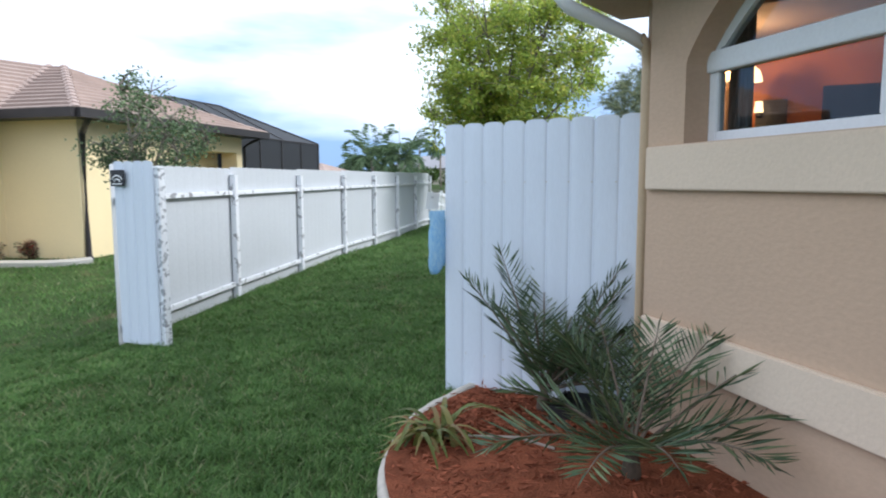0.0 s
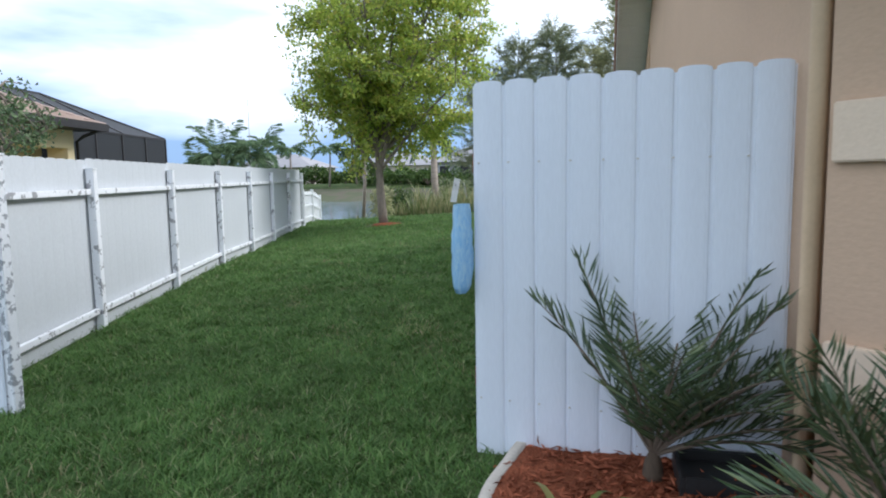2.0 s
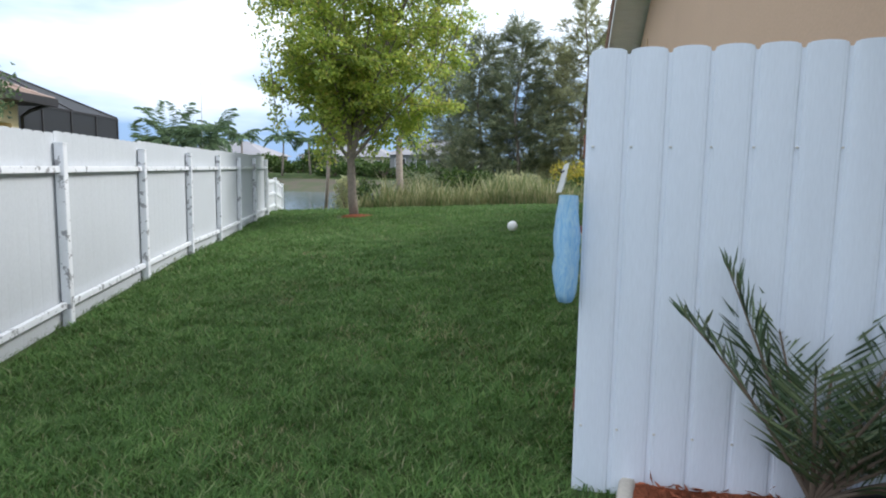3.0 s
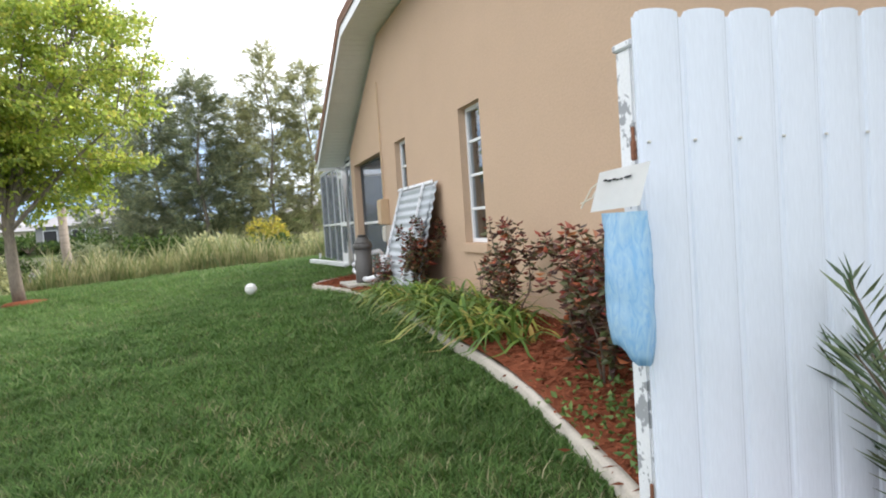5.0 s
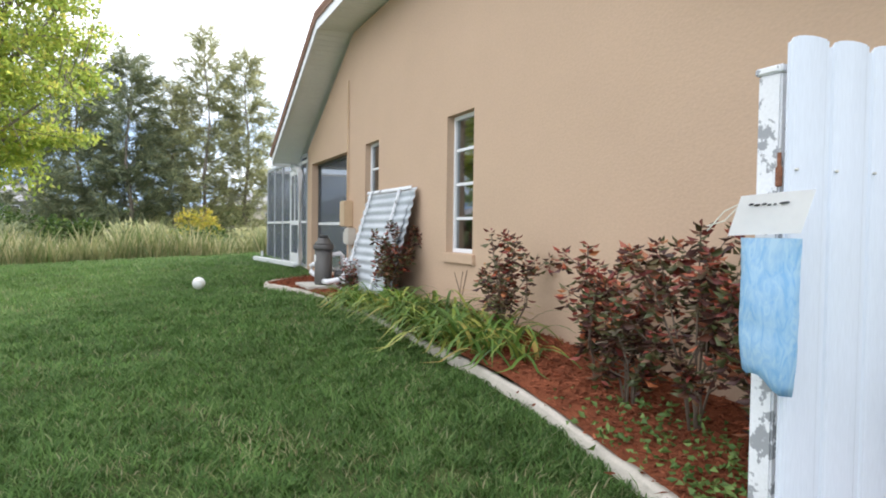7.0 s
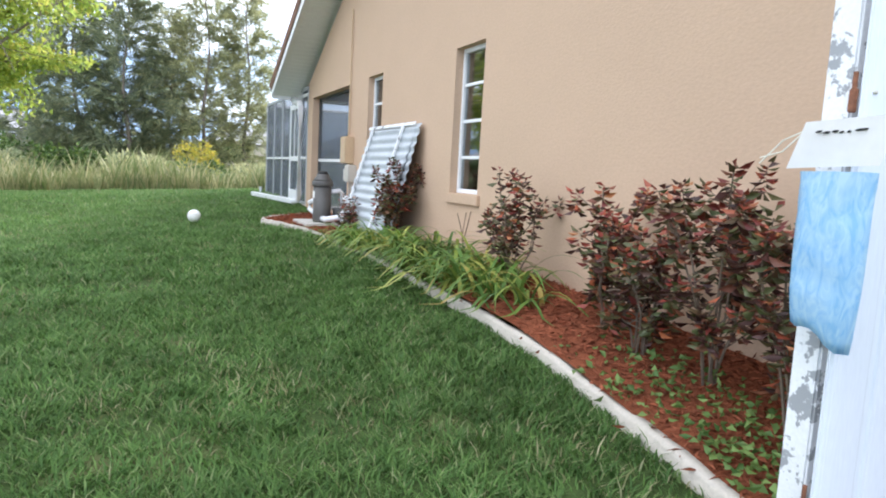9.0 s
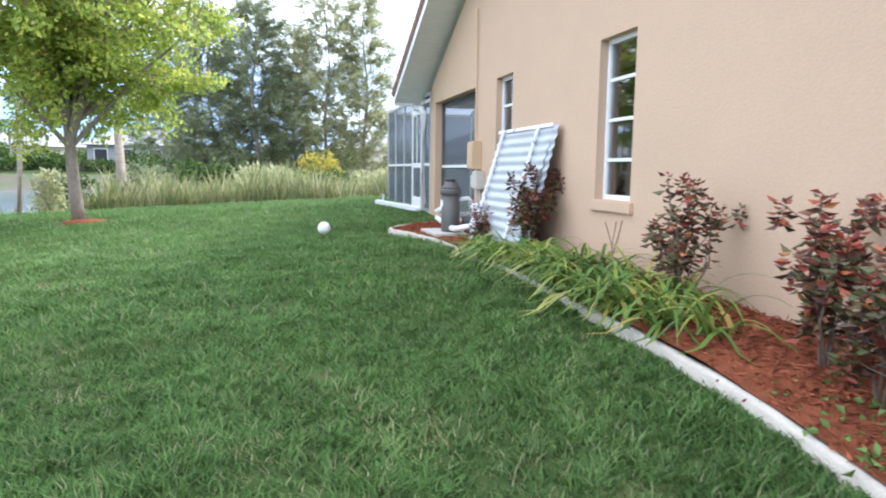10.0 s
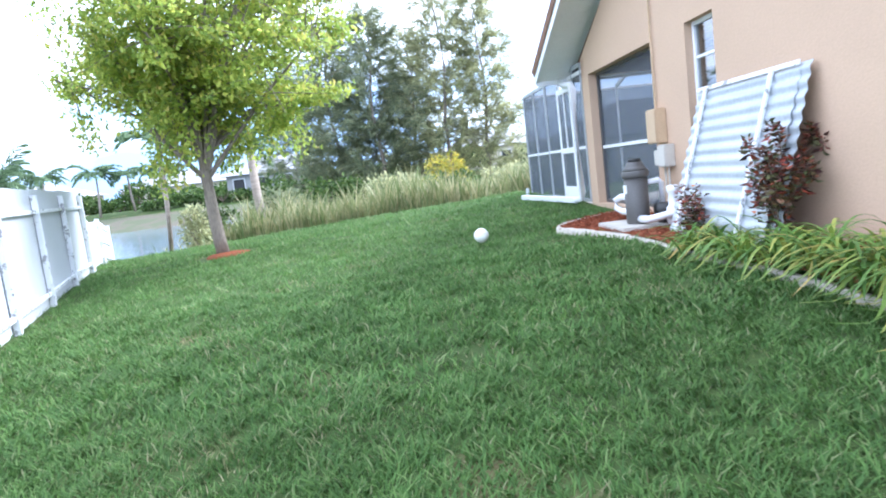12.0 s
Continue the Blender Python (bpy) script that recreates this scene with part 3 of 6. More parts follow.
def side_top(y):
    return float(np.interp(y, [3.77, 4.2, 7.0, 13.05, 16.15], [2.50, 2.62, 4.40, 4.40, 2.82]))


W1 = (8.80, 9.44, 0.99, 2.50)
W2 = (11.74, 12.36, 0.99, 2.53)
SC = (13.30, 15.80, 0.42, 2.52)
cuts = [(3.90, 4.2, [(-0.4, None)]), (4.2, 7.0, [(-0.4, None)]), (7.0, W1[0], [(-0.4, None)]), (W1[0], W1[1], [(-0.4, W1[2]), (W1[3], None)]),
        (W1[1], W2[0], [(-0.4, None)]), (W2[0], W2[1], [(-0.4, W2[2]), (W2[3], None)]), (W2[1], 13.05, [(-0.4, None)]), (13.05, SC[0], [(-0.4, None)]),
        (SC[0], SC[1], [(-0.4, SC[2]), (SC[3], None)]), (SC[1], 16.15, [(-0.4, None)])]
tagged(link_mesh("wall_side", strips(cuts, side_top, WX, WX + TH), M_STUCCO), "tan stucco house side wall with tall window openings", "wall", kind="structure")


def a45(s, off, z):
    p = Vector((CX, CY, 0)) + D45 * s + N45 * off
    return (p.x, p.y, z)


M45 = Matrix.Translation((CX, CY, 0)) @ pose(0, 0, 0, 0, 0, -45)   # local x runs along the angled wall, local -y points out
A_LEN, A_S0, A_S1, A_SILL, A_SPRING = 3.2, 0.285, 2.12, 1.615, 1.99
A_R = (A_S1 - A_S0) / 2


def arch_z(s, r=A_R, spring=A_SPRING):
    u = max(0.0, 1 - ((s - (A_S0 + A_S1) / 2) / r) ** 2)
    return spring + 0.58 * r * (0.75 * u + 0.25 * math.sqrt(u))


bm = bmesh.new()
prism([(0, -0.4), (A_S0, -0.4), (A_S0, 3.1), (0, 3.1)], "y", 0, TH, bm)
prism([(A_S1, -0.4), (A_LEN, -0.4), (A_LEN, 3.1), (A_S1, 3.1)], "y", 0, TH, bm)
prism([(A_S0, -0.4), (A_S1, -0.4), (A_S1, A_SILL), (A_S0, A_SILL)], "y", 0, TH, bm)
ss = [A_S0 + (A_S1 - A_S0) * 0.5 * (1 - math.cos(math.pi * i / 20)) for i in range(21)]
for a, b in zip(ss, ss[1:]):
    prism([(a, arch_z(a)), (b, arch_z(b)), (b, 3.1), (a, 3.1)], "y", 0, TH, bm)
bmesh.ops.remove_doubles(bm, verts=bm.verts[:], dist=0.0005)
bmesh.ops.transform(bm, matrix=M45, verts=bm.verts)
tagged(link_mesh("wall_angled", bm, M_STUCCO), "tan stucco angled corner wall with an arched window", "wall", kind="structure")
for nm, z0, z1 in (("trim", 1.39, 1.608), ("trim", 0.51, 0.722)):
    bm = box(0.028, A_LEN, -0.035, 0.001, z0, z1, 0.006, m=M45)
    tagged(link_mesh(nm, bm, M_BAND), "cream stucco band across the tan wall", "trim", kind="structure")

ex, ey, _ = a45(A_LEN, 0, 0)
bm = box(ex, 9.2, ey, ey + TH, -0.4, 3.1)
tagged(link_mesh("wall_front", bm, M_STUCCO), "plain tan stucco front wall", "wall", kind="structure")
tagged(link_mesh("wall_far", box(9.0, 9.2, ey + TH, 16.15, -0.4, 3.1), M_STUCCO), "plain tan stucco far wall", "wall", kind="structure")
tagged(link_mesh("wall_back", box(WX + TH, 9.0, 13.05, 13.25, -0.4, 3.1), M_STUCCO), "tan stucco wall behind the screened porch", "wall", kind="structure")
tagged(link_mesh("wall_inner", box(WX + TH, 9.0, 7.2, 7.32, 0.2, 3.1), M_ROOM), "orange painted wall of the lit front room", "wall", kind="structure")
inside = [(WX + TH, 13.05), (WX + TH, CY + 0.06), a45(A_LEN, -TH, 0)[:2], (9.0, ey + TH), (9.0, 13.05)]
tagged(link_mesh("floor", prism(inside, "z", 0.10, 0.22), M_ROOM_GLOOM), "house floor", "floor", kind="structure")
tagged(link_mesh("floor_porch", box(WX + 0.02, 9.0, 13.25, 21.2, -0.2, 0.40), M_CONC), "concrete porch floor", "floor", kind="structure")
tagged(link_mesh("ceiling", box(WX + TH, 9.0, ey + TH, 16.15, 2.72, 2.80), M_ROOM_GLOOM), "ceiling", "ceiling", kind="structure")

# roof over the side wall, its soffit and fascia
rp = [(4.3, 2.66), (7.0, 4.44), (13.2, 4.44), (17.1, 2.62)]


def off_z(k):
    return [(y, z + k) for y, z in rp]


tagged(link_mesh("roof", prism(off_z(0.20) + off_z(0.12)[::-1], "x", -1.31, 9.6), M_TILE), "brown tiled roof", "roof", kind="structure")
tagged(link_mesh("fascia", prism(off_z(0.16) + off_z(-0.03)[::-1], "x", -1.285, -1.26), M_WHITE), "white fascia board along the roof edge", "trim", kind="structure")
tagged(link_mesh("fascia_back", box(-1.26, 9.5, 17.06, 17.10, 2.56, 2.78), M_WHITE), "white fascia board", "trim", kind="structure")
soffit = tagged(new("soffit"), "pale ribbed soffit panels under the roof overhang", "trim", kind="structure")
run = 0.0
for (y0, z0), (y1, z1) in zip(rp, rp[1:]):
    L = math.hypot(y1 - y0, z1 - z0)
    n = round(L / 0.125)
    for i in range(n):
        ya, yb = y0 + (y1 - y0) * (i + 0.05) / n, y0 + (y1 - y0) * (i + 0.95) / n
        za, zb = z0 + (z1 - z0) * (i + 0.05) / n, z0 + (z1 - z0) * (i + 0.95) / n
        part("slat", prism([(ya, za - 0.004), (yb, zb - 0.004), (yb, zb + 0.02), (ya, za + 0.02)], "x", -1.26, WX - 0.001), M_SOFFIT, soffit)
part("backing", prism(off_z(0.05) + off_z(0.006)[::-1], "x", -1.26, WX + 0.1), M_SOFFIT, soffit)
bm = box(WX + 0.0, 9.4, 16.15, 17.06, 2.60, 2.66)
tagged(link_mesh("soffit_back", bm, M_SOFFIT), "pale soffit under the back eave", "trim", kind="structure")
tagged(link_mesh("beam", box(WX, 9.0, 16.0, 16.15, 2.52, 2.80), M_STUCCO), "tan beam at the porch back", "beam", kind="structure")
# barrel tiles that show along the roof edge
tiles = tagged(new("roof_edge"), "row of brown barrel tiles along the roof edge", "roof", kind="structure")
for (y0, z0), (y1, z1) in zip(rp, rp[1:]):
    L = math.hypot(y1 - y0, z1 - z0)
    n = round(L / 0.30)
    for i in range(n):
        ya, za = y0 + (y1 - y0) * i / n, z0 + (z1 - z0) * i / n + 0.205
        yb, zb = y0 + (y1 - y0) * (i + 1.08) / n, z0 + (z1 - z0) * (i + 1.08) / n + 0.235
        part("tile", tube([(-1.25, yb, zb - 0.02), (-1.25, ya, za)], 0.085, 8), M_TILE, tiles)

# low front eave, with its gutter and the downspout at the corner
eave = [(-0.98, 4.40), (-1.15, 3.55), a45(A_LEN, 0.50, 0)[:2], (9.4, ey - 0.5), (9.4, 4.40)]
tagged(link_mesh("soffit_front", prism(eave, "z", 2.43, 2.45), M_SOFFIT_BROWN), "tan soffit under the low front eave", "trim", kind="structure")
bm = bmesh.new()
lo = [bm.verts.new((x, y, 2.45)) for x, y in eave]
hi = [bm.verts.new(c) for c in ((-0.9, 6.9, 4.4), (-0.7, 6.9, 4.4), (2.0, 6.9, 4.4), (9.4, 6.9, 4.4), (9.4, 6.9, 4.4))]
up = [bm.verts.new((x, y, 2.62)) for x, y in eave]
for i in range(3):
    bm.faces.new((up[i], up[i + 1], hi[i + 1], hi[i]))
for i in range(5):
    bm.faces.new((lo[i], lo[(i + 1) % 5], up[(i + 1) % 5], up[i]))
tagged(link_mesh("roof_front", bm, M_TILE), "low brown tiled front roof", "roof", kind="structure")
gutter = thing("gutter", "white aluminium rain gutter with a painted corner downspout", "gutter", at=(-1.15, 3.5, 2.4))
gl = a45(A_LEN, 0.55, 2.52)
wpart("trough", tube([(-1.17, 3.53, 2.52), gl], 0.055, 8), M_WHITE, gutter)
wpart("outlet", tube([(-1.12, 3.50, 2.50), (-1.10, 3.50, 2.38), (-1.04, 3.52, 2.31), (-0.80, 3.76, 2.20), (-0.72, 3.83, 2.15)], 0.036, 10), M_WHITE, gutter, "white elbow pipe", True)
wpart("downspout", tube([(-0.75, 3.80, 2.185), (-0.71, 3.838, 2.13), (-0.702, 3.842, 2.02), (-0.702, 3.842, 0.14), (-0.76, 3.81, 0.10)], 0.037, 10), M_TANBOX, gutter, "downspout painted tan like the wall", True)


# ---- windows ----
def tall_window(name, y0, y1, z0, z1, rails):
    """A white framed single pane column with glazing bars, set back in the wall."""
    xo = WX + 0.085
    ob = tagged(new(name), "tall narrow white-framed window set back in the stucco", "window", kind="structure")
    f = 0.045
    for a, b, c, d in ((y0, y0 + f, z0, z1), (y1 - f, y1, z0, z1), (y0 + f, y1 - f, z0, z0 + f), (y0 + f, y1 - f, z1 - f, z1)):
        part("frame", box(xo, xo + 0.06, a, b, c, d, 0.004), M_VINYL, ob)
    hs = [z0 + f] + [z0 + (z1 - z0) * k / rails for k in range(1, rails)] + [z1 - f]
    for i, (a, b) in enumerate(zip(hs, hs[1:])):
        if i:
            part("glazing_bar", box(xo + 0.012, xo + 0.05, y0 + f, y1 - f, a - 0.016, a + 0.016, 0.003), M_VINYL, ob)
        pane = part("pane", box(xo + 0.026, xo + 0.032, y0 + f, y1 - f, a + (0.016 if i else 0), b - (0.016 if i < rails - 1 else 0)), M_TALLGLASS, ob)
        pane.visible_shadow = False
    part("window_sill", box(WX - 0.035, WX + 0.084, y0 - 0.07, y1 + 0.04, z0 - 0.11, z0 - 0.002, 0.01), M_STUCCO, ob)
    return ob


tall_window("window_1", *W1, 4)
tall_window("window_2", *W2, 4)
for y0, y1 in ((8.5, 9.7), (11.5, 12.6)):
    bl = thing("window_blind", "half-lowered dark blind behind the tall window", "blind", "blinds", at=(WX + 0.3, (y0 + y1) / 2, 1.4))
    for k in range(9):
        wpart("slat", box(WX + 0.27, WX + 0.31, y0, y1, 2.62 - 0.09 * k, 2.625 - 0.09 * k + 0.05), M_DARKWOOD, bl)

aw = tagged(new("window_3"), "white arched window with a wide lower light", "window", kind="structure")
YR = 0.135


def wbox(s0, s1, z0, z1, d0=YR, d1=YR + 0.05, bev=0.005):
    return box(s0, s1, d0, d1, z0, z1, bev, m=M45)


SQ = 1.952
part("frame", wbox(A_S0, A_S0 + 0.06, A_SILL, SQ), M_VINYL, aw)
part("frame", wbox(A_S1 - 0.06, A_S1, A_SILL, SQ), M_VINYL, aw)
part("frame", wbox(A_S0 + 0.06, A_S1 - 0.06, A_SILL, A_SILL + 0.055), M_VINYL, aw)
part("transom", wbox(A_S0, A_S1, SQ, SQ + 0.098, YR - 0.02, YR + 0.05), M_VINYL, aw)
part("mullion", wbox(1.175, 1.235, A_SILL + 0.055, SQ), M_VINYL, aw)
for s0, s1 in ((A_S0 + 0.06, 1.175), (1.235, A_S1 - 0.06)):
    pn = part("pane", wbox(s0, s1, A_SILL + 0.055, SQ, YR + 0.02, YR + 0.026, 0), M_GLASS, aw)
    pn.visible_shadow = False
arc_out = [(s, max(SQ + 0.098, arch_z(s) + 0.005)) for s in ss]
bm = bmesh.new()
for (a, za), (b, zb) in zip(arc_out, arc_out[1:]):
    prism([(a, max(SQ + 0.098, za - 0.07)), (b, max(SQ + 0.098, zb - 0.07)), (b, zb), (a, za)], "y", YR, YR + 0.05, bm)
bmesh.ops.transform(bm, matrix=M45, verts=bm.verts)
part("arch_frame", bm, M_VINYL, aw)
bm = prism([(A_S0 + 0.07, SQ + 0.098)] + [(s, z - 0.06) for s, z in arc_out if z - 0.06 > SQ + 0.12] + [(A_S1 - 0.07, SQ + 0.098)], "y", YR + 0.02, YR + 0.026)
bmesh.ops.transform(bm, matrix=M45, verts=bm.verts)
pn = part("pane", bm, M_GLASS, aw)
pn.visible_shadow = False

# the lit front room behind the arched window
bm = bmesh.new()
for i in range(5):
    tube([(A_S0 + 0.035 + 0.026 * i, TH + 0.05 + 0.012 * (i % 2), 2.40), (A_S0 + 0.033 + 0.027 * i, TH + 0.05 + 0.012 * (i % 2), 1.2)], 0.018, 8, bm)
bmesh.ops.transform(bm, matrix=M45, verts=bm.verts)
tagged(link_mesh("curtain", bm, M_GREYPLASTIC), "narrow dark gathered curtain beside the arched window", "curtain")
LX, LY = -0.42, 6.55
lamp = thing("chandelier", "lit brass chandelier with small glass shades", "chandelier", at=(LX, LY, 2.72))
wpart("stem", tube([(LX, LY, 2.72), (LX, LY, 2.42)], 0.012, 8), M_DARKWOOD, lamp)
for i in range(5):
    a = i * math.tau / 5 + 0.5
    ex_, ey_ = LX + 0.15 * math.cos(a), LY + 0.15 * math.sin(a)
    wpart("arm", tube([(LX, LY, 2.44), (LX + 0.1 * math.cos(a), LY + 0.1 * math.sin(a), 2.36), (ex_, ey_, 2.42)], 0.008, 6), M_DARKWOOD, lamp)
    wpart("shade", lathe([(0.055, -0.10), (0.048, -0.05), (0.030, 0.0), (0.012, 0.016)], (ex_, ey_, 2.40), 14), M_LAMP, lamp, "lit glass shade", True)
bulb = new("chandelier_light", bpy.data.lights.new("chandelier_light", "POINT"))
bulb.data.energy, bulb.data.color, bulb.data.shadow_soft_size = LAMP_W, (1.0, 0.56, 0.26), 0.03
bulb.location = (LX, LY - 0.3, 2.40)
sc = thing("wall_lamp", "small lit wall lamp in the room", "lamp", at=(-0.27, 7.15, 2.1))
wpart("bracket", box(-0.285, -0.255, 7.08, 7.2, 2.05, 2.08, 0.004), M_DARKWOOD, sc)
wpart("shade", lathe([(0.042, 0.0), (0.030, 0.10)], (-0.27, 7.08, 2.08), 14), M_LAMP, sc, "lit shade", True)
for x0, x1, z0, z1, lab in ((-0.30, -0.03, 1.78, 2.20, "small dark picture on the orange wall"), (0.25, 0.98, 1.74, 2.30, "dark flat television on the orange wall")):
    pc = thing("television" if x1 > 0.5 else "picture", lab, "television" if x1 > 0.5 else "picture", at=(x0, 7.15, z0))
    wpart("frame", box(x0, x1, 7.16, 7.195, z0, z1, 0.006), M_DARKWOOD, pc)
    wpart("face", box(x0 + 0.02, x1 - 0.02, 7.153, 7.159, z0 + 0.02, z1 - 0.02), M_BLACK, pc)

# ---- porch screen and pool cage ----
scr = tagged(new("window_4"), "large dark insect screen in the porch opening", "screen", kind="structure")
SX = WX + 0.13
for a, b, c, d in ((SC[0], SC[0] + 0.05, SC[2], SC[3]), (SC[1] - 0.05, SC[1], SC[2], SC[3]), (SC[0] + 0.05, SC[1] - 0.05, 1.30, 1.35), (SC[0] + 0.05, SC[1] - 0.05, SC[2], SC[2] + 0.05), (SC[0] + 0.05, SC[1] - 0.05, SC[3] - 0.04, SC[3])):
    part("frame", box(SX, SX + 0.05, a, b, c, d, 0.004), M_WHITE if c == 1.30 else M_GREYPLASTIC, scr)
part("mesh_pane", box(SX + 0.024, SX + 0.026, SC[0] + 0.05, SC[1] - 0.05, SC[2] + 0.05, 1.30), M_SCREEN, scr)
part("mesh_pane", box(SX + 0.024, SX + 0.026, SC[0] + 0.05, SC[1] - 0.05, 1.35, SC[3] - 0.04), M_SCREEN, scr)

cage = thing("pool_cage", "white aluminium pool cage with dark screens behind the house", "screen enclosure", at=(WX, 18.5, 0.4))
CGX, CG0, CG1, CT, CB = -0.70, 16.22, 20.9, 2.72, 0.42
ys = [CG0, 16.75, 17.75, 18.8, 19.85, CG1]
for y in ys:
    wpart("post", box(CGX - 0.025, CGX + 0.025, y - 0.025, y + 0.025, CB, CT, 0.004), M_CAGE, cage)
for z, h in ((CB, 0.05), (1.34, 0.05), (CT, 0.07)):
    for a, b in zip(ys, ys[1:]):
        if z == 1.34 and a == 16.75:
            continue
        wpart("rail", box(CGX - 0.022, CGX + 0.022, a + 0.025, b - 0.025, z, z + h, 0.003), M_WHITE if z == 1.34 else M_CAGE, cage)
for a, b in zip(ys, ys[1:]):
    if a != 16.75:
        wpart("screen_pane", box(CGX - 0.001, CGX + 0.001, a + 0.03, b - 0.03, CB + 0.05, CT), M_SCREEN, cage)
door = wpart("screen_door", box(CGX - 0.06, CGX - 0.028, 16.78, 16.87, CB + 0.02, 2.50, 0.006), M_WHITE, cage, "white screen door")
for a, b, c, d in ((17.63, 17.72, CB + 0.02, 2.50), (16.87, 17.63, 2.40, 2.50), (16.87, 17.63, 1.30, 1.40), (16.87, 17.63, CB + 0.02, 0.68), (17.23, 17.27, 1.40, 2.40)):
    wpart("stile", box(CGX - 0.06, CGX - 0.028, a, b, c, d, 0.004), M_WHITE, cage)
wpart("screen_pane", box(CGX - 0.045, CGX - 0.043, 16.87, 17.63, 0.68, 2.40), M_SCREEN, cage)
for x in (1.6, 3.9, 6.2, 8.6):
    wpart("post", box(x - 0.025, x + 0.025, CG1 - 0.025, CG1 + 0.025, CB, CT, 0.004), M_WHITE, cage)
    wpart("roof_beam", slanted_box((x, 16.9, 2.75), (x, 18.3, 3.5), 0.025, 0.05), M_WHITE, cage)
    wpart("roof_beam", slanted_box((x, 18.3, 3.5), (x, CG1, 2.78), 0.025, 0.05), M_WHITE, cage)
for z in (1.34, CT):
    wpart("rail", box(CGX + 0.03, 8.6, CG1 - 0.022, CG1 + 0.022, z, z + 0.06, 0.003), M_WHITE, cage)
wpart("roof_beam", box(CGX + 0.03, 8.6, 18.27, 18.33, 3.46, 3.54, 0.003), M_WHITE, cage)
wpart("screen_pane", box(CGX + 0.03, 8.6, CG1 - 0.001, CG1 + 0.001, CB + 0.05, CT), M_SCREEN, cage)

# downspout at the back corner and its run-off pipe on the lawn
dsp = thing("downspout", "white downspout at the back corner with a pipe along the grass", "downspout", at=(-0.85, 16.4, 0.4))
wpart("pipe", tube([(-0.84, 17.05, 2.58), (-0.84, 16.85, 2.50), (-0.84, 16.45, 2.46), (-0.84, 16.32, 2.36), (-0.84, 16.30, 0.60), (-0.86, 16.32, 0.50), (-0.95, 16.4, 0.46)], 0.06, 10), M_WHITE, dsp, "", True)
wpart("run_off_pipe", slanted_box((-0.93, 16.4, 0.47), (-1.36, 18.8, 0.50), 0.055, 0.045), M_WHITE, dsp)

# ---- meter boxes on the wall ----
bx = thing("breaker_box", "tan painted electrical box on the stucco wall", "electrical box", at=(WX, 13.15, 1.45))
wpart("body", box(WX - 0.13, WX, 12.97, 13.27, 1.27, 1.69, 0.01), M_TANBOX, bx)
wpart("door", box(WX - 0.142, WX - 0.13, 12.985, 13.255, 1.285, 1.675, 0.004), M_TANBOX, bx)
wpart("conduit", tube([(WX - 0.03, 13.2, 1.69), (WX - 0.03, 13.2, 3.66)], 0.012, 8), M_TANBOX, bx)
bx = thing("switch_box", "pale grey switch box with conduits below the breaker box", "electrical box", at=(WX, 12.95, 1.1))
wpart("body", box(WX - 0.12, WX, 12.80, 13.02, 0.98, 1.25, 0.01), M_GREYBOX, bx)
wpart("lid", box(WX - 0.132, WX - 0.12, 12.81, 13.01, 0.99, 1.24, 0.004), M_GREYBOX, bx)
wpart("side_box", box(WX - 0.10, WX, 13.05, 13.19, 1.00, 1.19, 0.01), M_GREYBOX, bx)
for y in (12.87, 12.97):
    wpart("conduit", tube([(WX - 0.06, y, 0.98), (WX - 0.06, y, 0.78), (WX - 0.09, y, 0.60), (WX - 0.14, y, 0.45)], 0.013, 8), M_GREYBOX, bx)

# ---- planting helpers ----
RNG = np.random.default_rng(7)


def fast_mesh(name, verts, polys, mat):
    """verts (n, 3); polys: a list of index arrays, each (m, k) for k-sided faces."""
    me = bpy.data.meshes.new(name)
    verts = np.asarray(verts, np.float32)
    me.vertices.add(len(verts))
    me.vertices.foreach_set("co", verts.ravel())
    idx = np.concatenate([p.ravel() for p in polys]).astype(np.int32)
    size = np.concatenate([np.full(len(p), p.shape[1]) for p in polys]).astype(np.int32)
    me.loops.add(len(idx))
    me.loops.foreach_set("vertex_index", idx)
    me.polygons.add(len(size))
    me.polygons.foreach_set("loop_start", np.concatenate([[0], np.cumsum(size)[:-1]]).astype(np.int32))
    me.update(calc_edges=True)
    me.validate()
    me.materials.append(mat)
    return new(name, me)


def unit(v):
    return v / np.maximum(1e-9, np.linalg.norm(v, axis=-1, keepdims=True))


def leaf_cloud(name, at, along, length, width, mat, fold=0.25, droop=0.15, level=0.0):
    """Pointed leaves, each of four corners and a midrib fold, from at along a direction; level turns their faces up."""
    at, along = np.asarray(at, float), unit(np.asarray(along, float))
    n = len(at)
    side = unit(np.cross(along, RNG.normal(size=(n, 3)) + [0, 0, level]))
    nor = np.cross(along, side)
    L, W = np.broadcast_to(length, n)[:, None], np.broadcast_to(width, n)[:, None]
    mid = at + along * L * 0.5 + nor * L * droop
    v = np.stack([at, mid + side * W * 0.5 + nor * W * fold, at + along * L, mid - side * W * 0.5 + nor * W * fold], 1).reshape(-1, 3)
    b = np.arange(n)[:, None] * 4
    return fast_mesh(name, v, [np.concatenate([b + [0, 1, 2], b + [0, 2, 3]])], mat)


